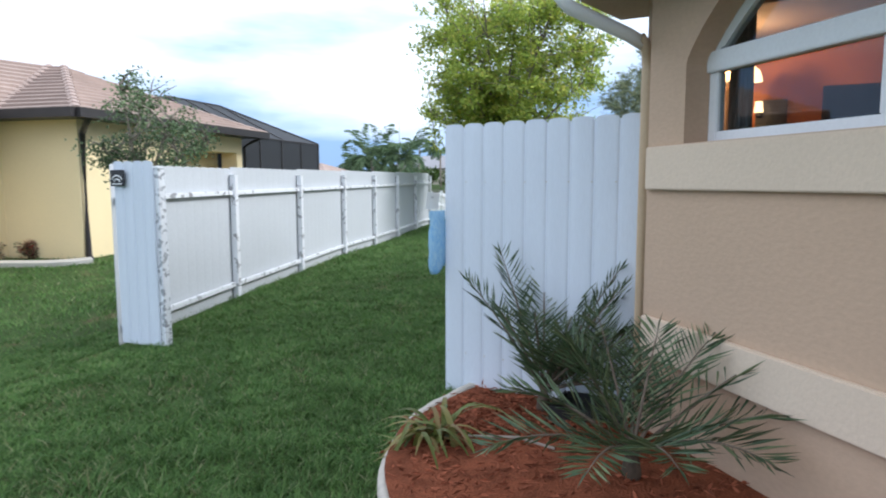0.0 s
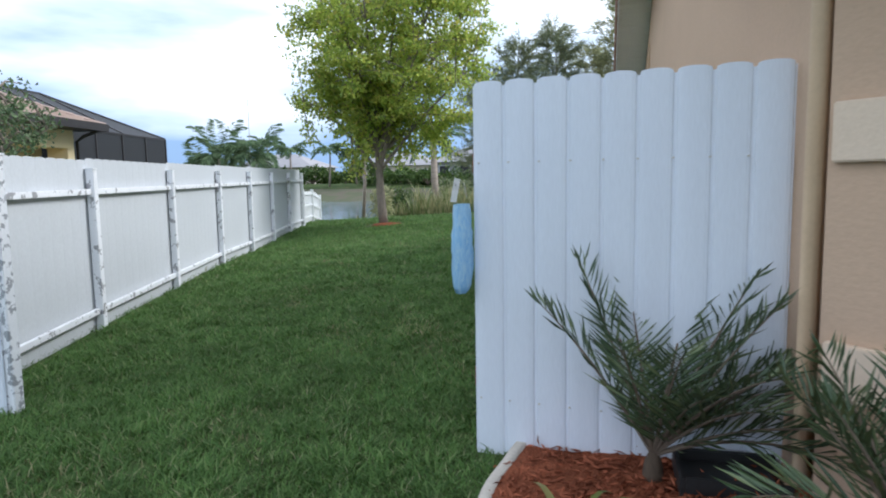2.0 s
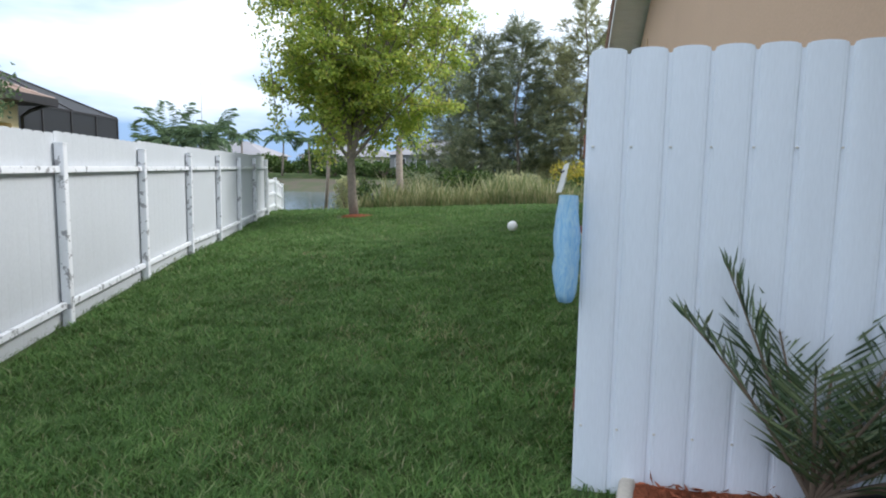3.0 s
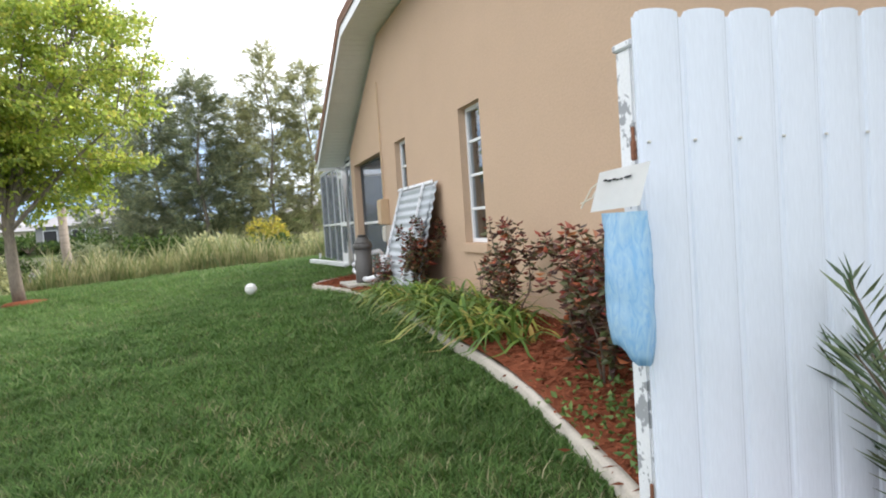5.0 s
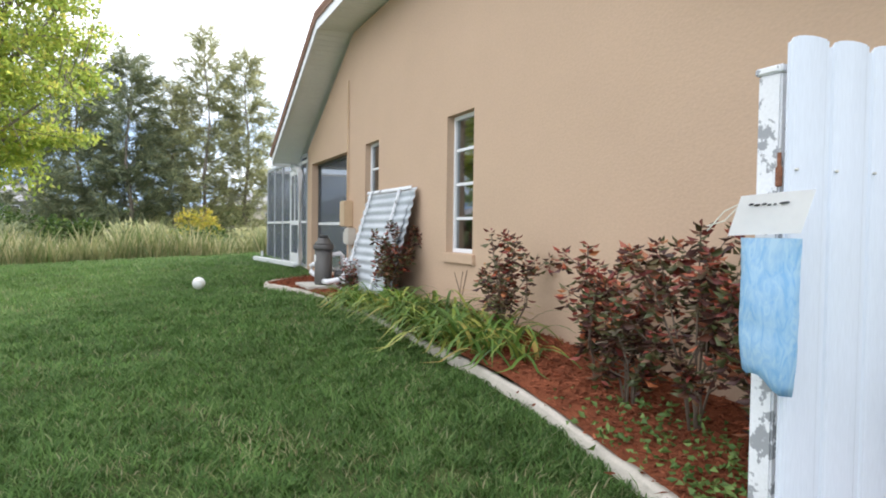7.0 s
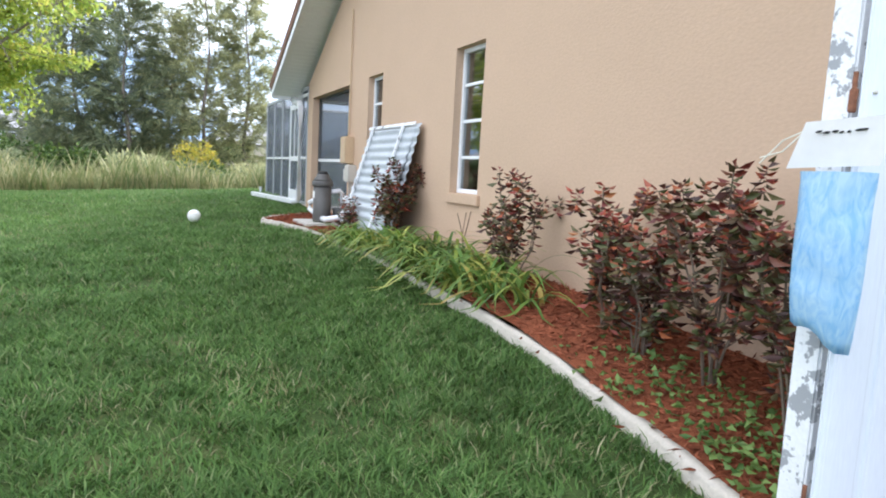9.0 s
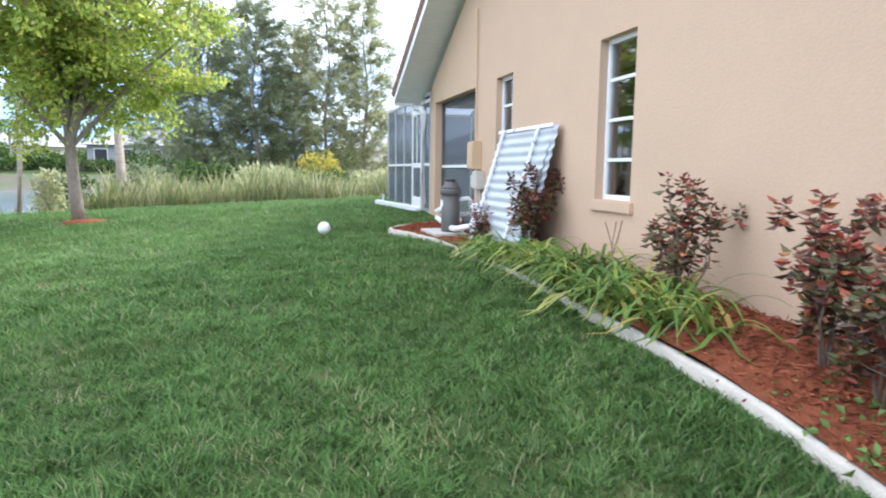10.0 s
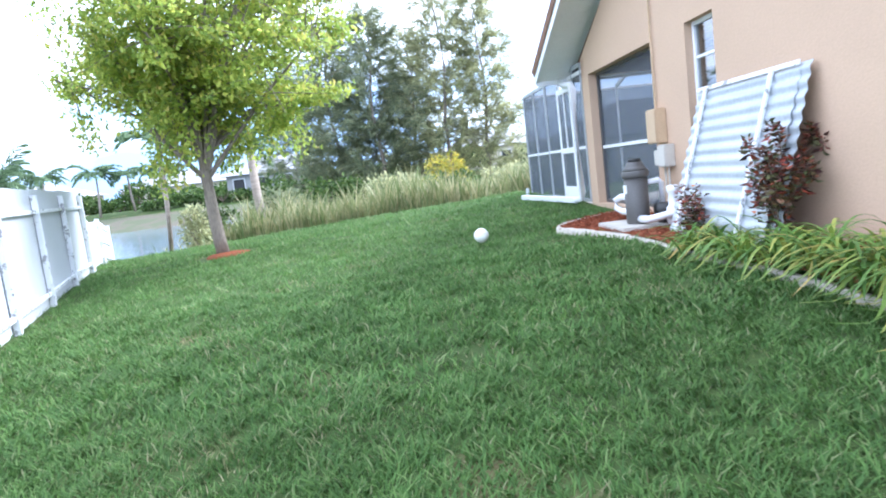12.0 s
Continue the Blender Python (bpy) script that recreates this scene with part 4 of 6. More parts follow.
def blades(name, root, lean, height, width, mat, segs=2, curl=0.6):
    """Grass-like blades that bend over towards lean (n, 2)."""
    n = len(root)
    h, w = np.broadcast_to(height, n), np.broadcast_to(width, n)
    d = np.concatenate([lean, np.zeros((n, 1))], 1)
    side = unit(np.stack([-d[:, 1], d[:, 0], np.zeros(n)], 1) + RNG.normal(0, 0.35, (n, 3)) * [1, 1, 0.2])
    rows = []
    for k in range(segs):
        u = k / segs
        c = root + d * (h * curl * u * u)[:, None] + np.stack([np.zeros(n), np.zeros(n), h * (u - 0.25 * curl * u * u)], 1)
        rows += [c - side * (w * (0.5 - 0.12 * u))[:, None], c + side * (w * (0.5 - 0.12 * u))[:, None]]
    rows.append(root + d * (h * curl)[:, None] + np.stack([np.zeros(n), np.zeros(n), h * (1 - 0.25 * curl)], 1))
    v = np.stack(rows, 1).reshape(-1, 3)
    m = 2 * segs + 1
    b = np.arange(n)[:, None] * m
    quads = [b + [2 * k, 2 * k + 1, 2 * k + 3, 2 * k + 2] for k in range(segs - 1)]
    polys = ([np.concatenate(quads)] if quads else []) + [b + [2 * segs - 2, 2 * segs - 1, 2 * segs]]
    return fast_mesh(name, v, polys, mat)


def limb(bm, p, d, length, r0, r1, bend, rnd, steps=5):
    """One bent limb; gives back the points along it."""
    pts, p, d = [Vector(p)], Vector(p), Vector(d).normalized()
    for _ in range(steps):
        d = (d + Vector((rnd.uniform(-bend, bend), rnd.uniform(-bend, bend), rnd.uniform(-bend, bend) * 0.6 + 0.03))).normalized()
        p = p + d * (length / steps)
        pts.append(p.copy())
    tube(pts, r0, 7, bm, r1)
    return pts, d


def broad_tree(name, label, base, trunk_h, crown_c, crown_r, leaves, leaf_len, mat, seed, trunk_r, lean=(0, 0), density=1.0, gap=0.0, spray=0.34):
    """A forked trunk, limbs out to the crown's skin, and sprays of leaves round their ends."""
    rnd = random.Random(seed)
    t = thing(name, label, "tree", at=base)
    bm = bmesh.new()
    pts, d = limb(bm, base, (lean[0], lean[1], 1), trunk_h, trunk_r, trunk_r * 0.72, 0.05, rnd)
    wpart("trunk", bm, M_BARK, t, "", True)
    tips = []
    c, r = Vector(crown_c), Vector(crown_r)
    for i in range(int(11 * density)):
        a, up = i * 2.4 + rnd.uniform(-0.3, 0.3), rnd.uniform(-0.85, 0.97)
        q = math.sqrt(max(0.05, 1 - up * up))
        goal = c + Vector((r.x * q * math.cos(a), r.y * q * math.sin(a), r.z * up)) * rnd.uniform(0.5, 1.12)
        start = pts[-1] if rnd.random() < 0.75 else pts[-2]
        mid = start.lerp(goal, 0.45) + Vector((0, 0, 0.25 * r.z * rnd.uniform(0.1, 0.7)))
        path = [start, start.lerp(mid, 0.5), mid, mid.lerp(goal, 0.55), goal]
        bm = tube(path, trunk_r * 0.38, 6, None, 0.012)
        for j in range(12):
            u = rnd.uniform(0.3, 1.0)
            s = path[2].lerp(goal, u) if u > 0.45 else path[1].lerp(path[2], u)
            e = s + Vector((rnd.gauss(0, r.x * spray), rnd.gauss(0, r.y * spray), rnd.gauss(0.1, r.z * spray * 0.85)))
            n = Vector(((e.x - c.x) / r.x, (e.y - c.y) / r.y, (e.z - c.z) / r.z))
            if n.length > 1.08:
                e = c + Vector((n.x * r.x, n.y * r.y, n.z * r.z)) * (rnd.uniform(0.9, 1.1) / n.length)
            tube([s, s.lerp(e, 0.5) + Vector((0, 0, 0.08)), e], 0.018, 4, bm, 0.005)
            tips.append((s, e))
        wpart("branch", bm, M_BARK, t)
    per = max(4, leaves // len(tips))
    at, al = [], []
    for s, e in tips:
        if rnd.random() < gap:
            continue
        s, e = np.array(s), np.array(e)
        u = RNG.uniform(0.25, 1.05, (per, 1))
        p = s + (e - s) * u + RNG.normal(0, 1, (per, 3)) * (np.array([0.095, 0.095, 0.05]) * crown_r[0] ** 0.5)
        at.append(p)
        al.append(unit(e - s + 1e-6) * 0.5 + RNG.normal(0, 0.7, (per, 3)) + [0, 0, -0.25])
    at, al = np.concatenate(at), np.concatenate(al)
    size = RNG.uniform(0.6, 1.2, len(at)) * leaf_len
    ob = leaf_cloud("crown", at, al, size, size * 0.58, mat, 0.25, 0.15, 1.5)
    wpart("crown", ob, mat, t)
    return t


def casuarina(base, height, radius, seed, label, mat, low=0.04, full=1.0):
    """A feathery she-oak: a straight stem, many rising boughs clad from end to end in soft drooping needle sprays."""
    rnd = random.Random(seed)
    rng = np.random.default_rng(seed)
    t = thing("pine_tree", label, "tree", "tall pines by the marsh", at=base)
    bm = bmesh.new()
    b = Vector(base)
    stem = [b + Vector((0.16 * math.sin(k * 1.3 + seed), 0.12 * math.cos(k + seed), height * k / 8)) for k in range(9)]
    tube(stem, 0.15, 7, bm, 0.015)
    wpart("trunk", bm, M_BARK, t, "", True)
    bm, at, al, sz = bmesh.new(), [], [], []
    boughs = 84
    for i in range(boughs):
        u = low + (1 - low) * ((i + 0.5) / boughs)
        s = stem[min(7, int(u * 8))].lerp(stem[min(8, int(u * 8) + 1)], u * 8 % 1)
        reach = radius * (min(1.0, (u + 0.12) * 2.6) * (1 - u) ** 0.72) * rnd.uniform(0.45, 1.25) * 1.25 + 0.22
        a = i * 2.399 + rnd.uniform(-0.6, 0.6)
        e = s + Vector((math.cos(a) * reach, math.sin(a) * reach, reach * rnd.uniform(0.15, 0.75)))
        tube([s, s.lerp(e, 0.5) + Vector((0, 0, -0.06 * reach)), e], 0.022 * (1.2 - u), 4, bm, 0.004)
        s_, e_ = np.array(s), np.array(e)
        axis = unit(e_ - s_)
        for _ in range(int((7 + 13 * reach / radius) * full)):
            w = rnd.uniform(0.12, 1.05)
            p = s_ + (e_ - s_) * w - np.array([0, 0, 0.06 * reach * 4 * w * (1 - w)])
            d = unit(axis * 0.8 + rng.normal(0, 0.42, 3) + [0, 0, 0.30])
            L = rnd.uniform(0.55, 1.25)
            n = 22
            v = rng.uniform(0, 1, (n, 1))
            at.append(p + d * L * v + rng.normal(0, 0.03, (n, 3)) - np.array([0, 0, 0.16 * L]) * v * v)
            al.append(d + rng.normal(0, 0.30, (n, 3)) - np.array([0, 0, 0.75]) * v)
            sz.append(rng.uniform(0.20, 0.46, n))
    tagged(wpart("branch_work", bm, M_BARK, t), kind="stuff")
    at, al = np.concatenate(at), np.concatenate(al)
    size = np.concatenate(sz)
    wpart("crown", leaf_cloud("crown", at, al, size, size * 0.05 + 0.016, mat, 0.1, -0.1), mat, t)
    return t


def frond_points(base, az, length, rise, droop, n=14):
    """Points along an arching rib."""
    out = []
    for k in range(n + 1):
        u = k / n
        r = length * (u - 0.18 * u * u * droop)
        z = length * (rise * u - droop * u * u)
        out.append(np.array([base[0] + math.cos(az) * r, base[1] + math.sin(az) * r, base[2] + z]))
    return out


def frond_mesh(ribs, leaflet, width, pairs, start=0.18, vee=0.5, sag=0.15):
    """Leaflets in pairs along each rib, as arrays for leaf_cloud."""
    at, al, ln = [], [], []
    for rib in ribs:
        P = np.array(rib)
        for k in range(pairs):
            u = start + (1 - start) * (k + 0.5) / pairs
            f = u * (len(P) - 1)
            i = min(len(P) - 2, int(f))
            p = P[i] + (P[i + 1] - P[i]) * (f - i)
            d = unit(P[i + 1] - P[i])
            side = unit(np.cross(d, [0, 0, 1.0]))
            up = np.cross(side, d)
            size = leaflet * (0.45 + 0.75 * math.sin(math.pi * min(1, 0.18 + u * 0.8)))
            for sg in (-1, 1):
                at.append(p)
                al.append(d * (0.55 + 0.30 * u) + side * sg * (0.85 + RNG.normal(0, 0.10)) + up * (vee + RNG.normal(0, 0.14)) - np.array([0, 0, sag]))
                ln.append(size * RNG.uniform(0.85, 1.1))
        at.append(P[-2])
        al.append(P[-1] - P[-2])
        ln.append(leaflet * 0.6)
    return np.array(at), np.array(al), np.array(ln)


def date_palm(base, fronds, label, seed):
    """A young feather palm with stiff, spiny leaflets: each frond a part with its own rib."""
    rnd = random.Random(seed)
    t = thing("date_palm", label, "palm", "young palms in the mulch bed", at=base)
    b = Vector(base)
    wpart("trunk", lathe([(0.038, -0.05), (0.045, 0.02), (0.036, 0.08), (0.015, 0.125)], base, 10), M_HUSK, t, "", True)
    for az, length, rise, droop in fronds:
        rib = frond_points((b.x, b.y, b.z + 0.10), radians(az), length, rise, droop)
        at, al, ln = frond_mesh([rib], 0.215, 0.012, 24, 0.10, 0.28, 0.03)
        fr = leaf_cloud("frond", at, al, ln, 0.0125, L_PALM, 0.25, 0.02)
        fr = wpart("frond", fr, L_PALM, t)
        wpart("rib", tube(rib, 0.010, 6, None, 0.002), M_STEM, fr)
    return t


def far_palm(base, height, spread, label, n=13, feather=0.55, seed=0, girth=0.17, steep=0.0, broad=0.09):
    rnd = random.Random(seed)
    t = thing("palm_tree", label, "palm", "palms beyond the lake", at=base)
    b = Vector(base)
    lean = rnd.uniform(-0.3, 0.3)
    top = b + Vector((lean, 0, height))
    wpart("trunk", tube([b, b.lerp(top, 0.5) + Vector((lean * 0.3, 0, 0)), top], girth, 8, None, girth * 0.75), M_PALMBARK, t, "", True)
    ribs = [frond_points(top, i * math.tau / n + rnd.uniform(-0.2, 0.2), spread * rnd.uniform(0.85, 1.1), rnd.uniform(0.5, 1.25) + steep * rnd.uniform(-0.8, 1.5), rnd.uniform(0.6, 1.0) + steep * 0.4, 8) for i in range(n)]
    at, al, ln = frond_mesh(ribs, feather, 0.05, 24, 0.12, 0.0, 0.35)
    wpart("crown", leaf_cloud("crown", at, al, ln, broad, L_FARPALM, 0.1, -0.05), L_FARPALM, t)
    return t


def croton(base, height, spread, seed, label, n=900, scale=1.0):
    """A leggy shrub: thin forked stems, and rosettes of broad leathery leaves, dark below and red at the tips."""
    rnd = random.Random(seed)
    rng = np.random.default_rng(seed)
    t = thing("croton_shrub", label, "shrub", "red shrubs along the wall", at=base)
    b = Vector(base)
    tufts = []
    stems = 7
    for i in range(stems):
        a = i * math.tau / stems + rnd.uniform(-0.4, 0.4)
        reach, h = spread * rnd.uniform(0.15, 0.95), height * rnd.uniform(0.55, 0.98)
        e = b + Vector((math.cos(a) * reach, math.sin(a) * reach, h))
        m = b.lerp(e, 0.5) + Vector((rnd.uniform(-0.07, 0.07), rnd.uniform(-0.07, 0.07), -0.02))
        bm = tube([b + Vector((math.cos(a) * 0.03, math.sin(a) * 0.03, -0.02)), b.lerp(m, 0.6), m, m.lerp(e, 0.5), e], 0.008, 5, None, 0.004)
        tufts.append((e, 1.0))
        tufts.append((m.lerp(e, 0.66), 0.55))
        for k in range(4):
            s = b.lerp(m, rnd.uniform(0.5, 1.0)) if k < 2 else m.lerp(e, rnd.uniform(0.1, 0.9))
            q = s + Vector((rnd.uniform(-1, 1) * spread * 0.55, rnd.uniform(-1, 1) * spread * 0.55, rnd.uniform(0.04, 0.22) * height))
            tube([s, s.lerp(q, 0.5) + Vector((0, 0, -0.012)), q], 0.0045, 4, bm, 0.0025)
            tufts.append((q, 0.75))
        wpart("stem", bm, M_STEM, t)
    per = max(8, n // len(tufts))
    dark, red = ([], [], []), ([], [], [])
    for q, vigour in tufts:
        p = np.array(q)
        high = (q.z - b.z) / height
        k = int(per * rnd.uniform(0.7, 1.3) * (0.6 + 0.4 * vigour))
        ang = np.arange(k) * 2.399 + rng.normal(0, 0.25, k)
        tier = np.linspace(0, 1, k)
        lift = -0.45 + 1.0 * tier + rng.normal(0, 0.18, k)
        dirs = unit(np.stack([np.cos(ang), np.sin(ang), lift], 1))
        root = p + np.stack([np.zeros(k), np.zeros(k), (tier - 0.8) * 0.12], 1) + rng.normal(0, 0.008, (k, 3))
        size = rng.uniform(0.055, 0.10, k) * scale * (1.1 - 0.35 * tier)
        hot = rng.uniform(0, 1, k) < (0.10 + 0.75 * max(0.0, high - 0.45) * (0.3 + tier))
        for pick, out in ((~hot, dark), (hot, red)):
            out[0].append(root[pick])
            out[1].append(dirs[pick])
            out[2].append(size[pick])
    for name, (at, al, sz), mat, lab in (("foliage", dark, L_CROTON, ""), ("young_leaves", red, L_CROTON_RED, "bright red and orange young leaves")):
        at, al, sz = np.concatenate(at), np.concatenate(al), np.concatenate(sz)
        if len(at):
            wpart(name, leaf_cloud(name, at, al, sz, sz * 0.44, mat, 0.22, 0.10, 1.6), mat, t, lab)
    return t


def strap_clump(base, radius, n, seed, label, mat=None):
    """Arching strap leaves from one root."""
    t = thing("daylily_clump", label, "plant", "strap-leaved clumps along the kerb", at=base)
    rng = np.random.default_rng(seed)
    vs, qs = [], []
    segs = 7
    for i in range(n):
        az, L, w = rng.uniform(0, math.tau), radius * rng.uniform(0.75, 1.3), rng.uniform(0.019, 0.035)
        rise, droop = rng.uniform(0.75, 1.6), rng.uniform(0.95, 1.6)
        d, s = np.array([math.cos(az), math.sin(az), 0]), np.array([-math.sin(az), math.cos(az), 0])
        o = len(vs)
        root = np.array(base) + rng.normal(0, 0.05, 3) * [1, 1, 0]
        for k in range(segs + 1):
            u = k / segs
            c = root + d * L * (0.15 * u + 0.85 * u ** 1.3) + np.array([0, 0, max(-0.02, L * (rise * u - droop * u * u) + 0.005)])
            hw = w * (1 - u ** 3) * 0.5 + 0.001
            keel = np.array([0, 0, -0.25 * hw])
            vs += [c - s * hw, c + keel, c + s * hw]
        for k in range(segs):
            a = o + 3 * k
            qs += [[a, a + 1, a + 4, a + 3], [a + 1, a + 2, a + 5, a + 4]]
    wpart("foliage", fast_mesh("foliage", np.array(vs), [np.array(qs)], mat or L_STRAP), mat or L_STRAP, t)
    return t


# ---- mulch bed and kerb ----
KERB = [(2.6, 0.55), (1.2, 0.95), (0.1, 1.45), (-0.9, 1.95), (-1.60, 2.62), (-1.88, 3.20), (-1.96, 3.65), (-1.90, 4.05), (-1.80, 4.60), (-1.75, 5.05), (-1.67, 5.60), (-1.59, 6.30), (-1.57, 7.0),
        (-1.56, 7.6), (-1.53, 8.8), (-1.50, 9.9), (-1.52, 10.8), (-1.55, 11.8), (-1.66, 12.7), (-1.86, 13.35), (-1.95, 13.78), (-1.80, 14.08), (-1.40, 14.22), (-0.80, 14.25)]


def smooth_line(pts, per=6):
    """Catmull-Rom through the points."""
    P = [np.array(p) for p in pts]
    out = []
    for i in range(len(P) - 1):
        a, b, c, d = P[max(0, i - 1)], P[i], P[i + 1], P[min(len(P) - 1, i + 2)]
        for k in range(per):
            t = k / per
            out.append(0.5 * (2 * b + (c - a) * t + (2 * a - 5 * b + 4 * c - d) * t * t + (3 * b - a - 3 * c + d) * t ** 3))
    return out + [P[-1]]


LINE = smooth_line(KERB)


def bed_z(x, y):
    """Top of the mulch: level with the kerb, a little mounded towards the wall."""
    return gz(x, y) + 0.065 + 0.09 * ease(-1.95, -1.1, np.asarray(x, float)) * ease(4.2, 5.5, np.asarray(y, float)) * (1 - ease(8.5, 10.5, np.asarray(y, float))) + 0.05 * ease(3.9, 3.0, np.asarray(y, float))


def bz(x, y):
    return float(bed_z(x, y))


bm = bmesh.new()
rings = []
for i, p in enumerate(LINE):
    d = unit(LINE[min(i + 1, len(LINE) - 1)] - LINE[max(i - 1, 0)])
    n = np.array([-d[1], d[0]])
    g = gh(*p)
    wob = 0.003 * math.sin(i * 1.7) + 0.003 * math.sin(i * 0.61)
    h = 0.080 - 0.026 * float(ease(7.5, 9.2, p[1]) * (1 - ease(12.6, 13.3, p[1])))
    prof = [(-0.038 + wob, -0.08), (-0.036 + wob, h - 0.022), (-0.024, h + wob), (0.022, h + wob), (0.034, h - 0.018), (0.038, -0.08)]
    rings.append([bm.verts.new((p[0] + n[0] * u, p[1] + n[1] * u, g + v)) for u, v in prof])
for a, b in zip(rings, rings[1:]):
    for k in range(5):
        bm.faces.new((a[k], a[k + 1], b[k + 1], b[k]))
bm.faces.new(rings[0])
bm.faces.new(rings[-1][::-1])
tagged(link_mesh("kerb", bm, M_KERB, True), "white poured concrete kerb round the mulch bed", "kerb", kind="structure")


def wall_point(p):
    """The foot of the wall that faces a kerb point."""
    if p[1] > 3.75:
        return np.array([WX + 0.03, p[1]])
    s = max(0.0, min(A_LEN, (p[0] - CX) * D45.x + (p[1] - CY) * D45.y))
    q = a45(s, -0.03, 0)
    return np.array(q[:2])


vs, fs = [], []
NB = 10
for p in LINE:
    q = wall_point(p)
    for k in range(NB + 1):
        c = p + (q - p) * k / NB
        vs.append((c[0], c[1], bz(*c) + 0.015 * noise.noise(Vector((c[0] * 3, c[1] * 3, 0)))))
for i in range(len(LINE) - 1):
    for k in range(NB):
        a = i * (NB + 1) + k
        fs.append((a, a + 1, a + NB + 2, a + NB + 1))
tagged(raw_mesh("mulch_bed", vs, fs, M_MULCH, True), "red-brown bark mulch bed along the house", "mulch", kind="structure")

# loose chips on the bed
cn = 15000
ci = RNG.integers(12, len(LINE) - 1, cn)
cu = RNG.uniform(0.05, 0.97, cn)
pp = np.array([LINE[i] for i in ci]) + RNG.normal(0, 0.06, (cn, 2))
qq = np.array([wall_point(LINE[i]) for i in ci])
cp = pp + (qq - pp) * cu[:, None]
cp3 = np.concatenate([cp, (bed_z(cp[:, 0], cp[:, 1]) + 0.008)[:, None]], 1)
cd = RNG.normal(0, 1, (cn, 3)) * [1, 1, 0.22]
chips = leaf_cloud("mulch_chips", cp3, cd, RNG.uniform(0.03, 0.08, cn), RNG.uniform(0.008, 0.018, cn), M_CHIP, 0.2, 0.05)
tagged(chips, "loose red bark chips on the mulch bed", "mulch", kind="stuff")

# ---- plants in the bed ----
# each frond: heading in degrees, length, rise, droop
FRONDS_A = [(165, 0.36, 2.7, 0.35), (187, 0.54, 1.70, 0.45), (110, 0.30, 2.6, 0.30), (60, 0.40, 2.2, 0.40), (25, 0.55, 1.6, 0.45), (-8, 0.52, 1.75, 0.40), (-42, 0.60, 1.3, 0.50), (10, 0.75, 0.9, 0.50),
            (-22, 0.80, 0.6, 0.45), (245, 0.40, 1.9, 0.50), (280, 0.42, 1.8, 0.50), (322, 0.55, 1.1, 0.50), (122, 0.45, 1.9, 0.40), (90, 0.50, 1.2, 0.50), (18, 0.48, 2.05, 0.40),
            (300, 0.35, 1.6, 0.60), (3, 1.05, 0.98, 0.42), (-15, 0.95, 0.62, 0.40), (2, 0.62, 1.3, 0.60), (52, 0.58, 1.0, 0.50)]
FRONDS_B = [(24, 1.05, 0.98, 0.36), (6, 0.98, 0.68, 0.40), (48, 0.45, 1.5, 0.40), (82, 0.35, 1.85, 0.40), (132, 0.36, 1.9, 0.35), (162, 0.42, 1.6, 0.40), (200, 0.60, 0.95, 0.50), (222, 0.72, 0.55, 0.40),
            (300, 0.55, 0.8, 0.50), (338, 0.65, 0.75, 0.50), (262, 0.55, 0.7, 0.50), (102, 0.50, 1.1, 0.40), (182, 0.30, 2.0, 0.40)]
date_palm((-1.27, 3.88, bz(-1.27, 3.88)), FRONDS_A, "young dark green date palm in front of the white panel", 3)
date_palm((-0.58, 3.05, bz(-0.58, 3.05)), FRONDS_B, "young dark green date palm beside the tan corner wall", 5)

for x, y, h, r, sd, lab in ((-1.32, 4.80, 1.15, 0.34, 21, "leggy dark red croton shrub beside the fence panel"), (-1.22, 5.35, 1.12, 0.36, 22, "tall dark red and orange croton shrub"),
                            (-1.12, 6.25, 0.86, 0.34, 23, "bushy dark red croton shrub in the mulch"), (-1.10, 7.45, 0.95, 0.26, 24, "thin croton shrub with bare pale stems by the window"),
                            (-1.05, 10.25, 1.0, 0.30, 25, "upright dark croton shrub before the leaning sheets"), (-1.22, 11.35, 0.50, 0.22, 26, "small croton shrub before the leaning sheets")):
    croton((x, y, bz(x, y)), h, r, sd, lab, 700 if sd == 24 else 1150 if h > 0.6 else 480)
croton((-1.25, 5.80, bz(-1.25, 5.80)), 0.75, 0.30, 27, "low dark red croton shrub between taller ones", 800)

k = 0
rl = random.Random(17)
spots = [(-1.32, 6.85, 0.44, 22), (-1.44, 7.15, 0.5, 30), (-1.62, 3.15, 0.29, 24)]
for row in range(15):
    y = 7.45 + row * 0.25
    spots.append((-1.50 + rl.uniform(-0.05, 0.08), y + rl.uniform(-0.06, 0.06), 0.50 - 0.01 * row, 34))
    spots.append((-1.18 + rl.uniform(-0.08, 0.08), y + rl.uniform(-0.08, 0.08), 0.48 - 0.01 * row, 28))
for x, y, r, n in spots:
    k += 1
    strap_clump((x, y, bz(x, y)), r, n if y > 4 else 46, 50 + k, "arching yellow-green daylily clump spilling over the kerb" if y > 4 else "ragged yellowing daylily clump on the mulch", None if y > 4 else L_RAGGED)
# a fallen dry stalk
st = thing("dry_stalk", "dry pale stalk lying on the mulch", "twig", at=(-1.2, 3.2, bz(-1.2, 3.2)))
wpart("stem", tube([(-1.50, 3.22, bz(-1.5, 3.22) + 0.015), (-1.2, 3.26, bz(-1.2, 3.26) + 0.03), (-0.98, 3.20, bz(-0.98, 3.2) + 0.015)], 0.007, 6), M_PALMBARK, st)

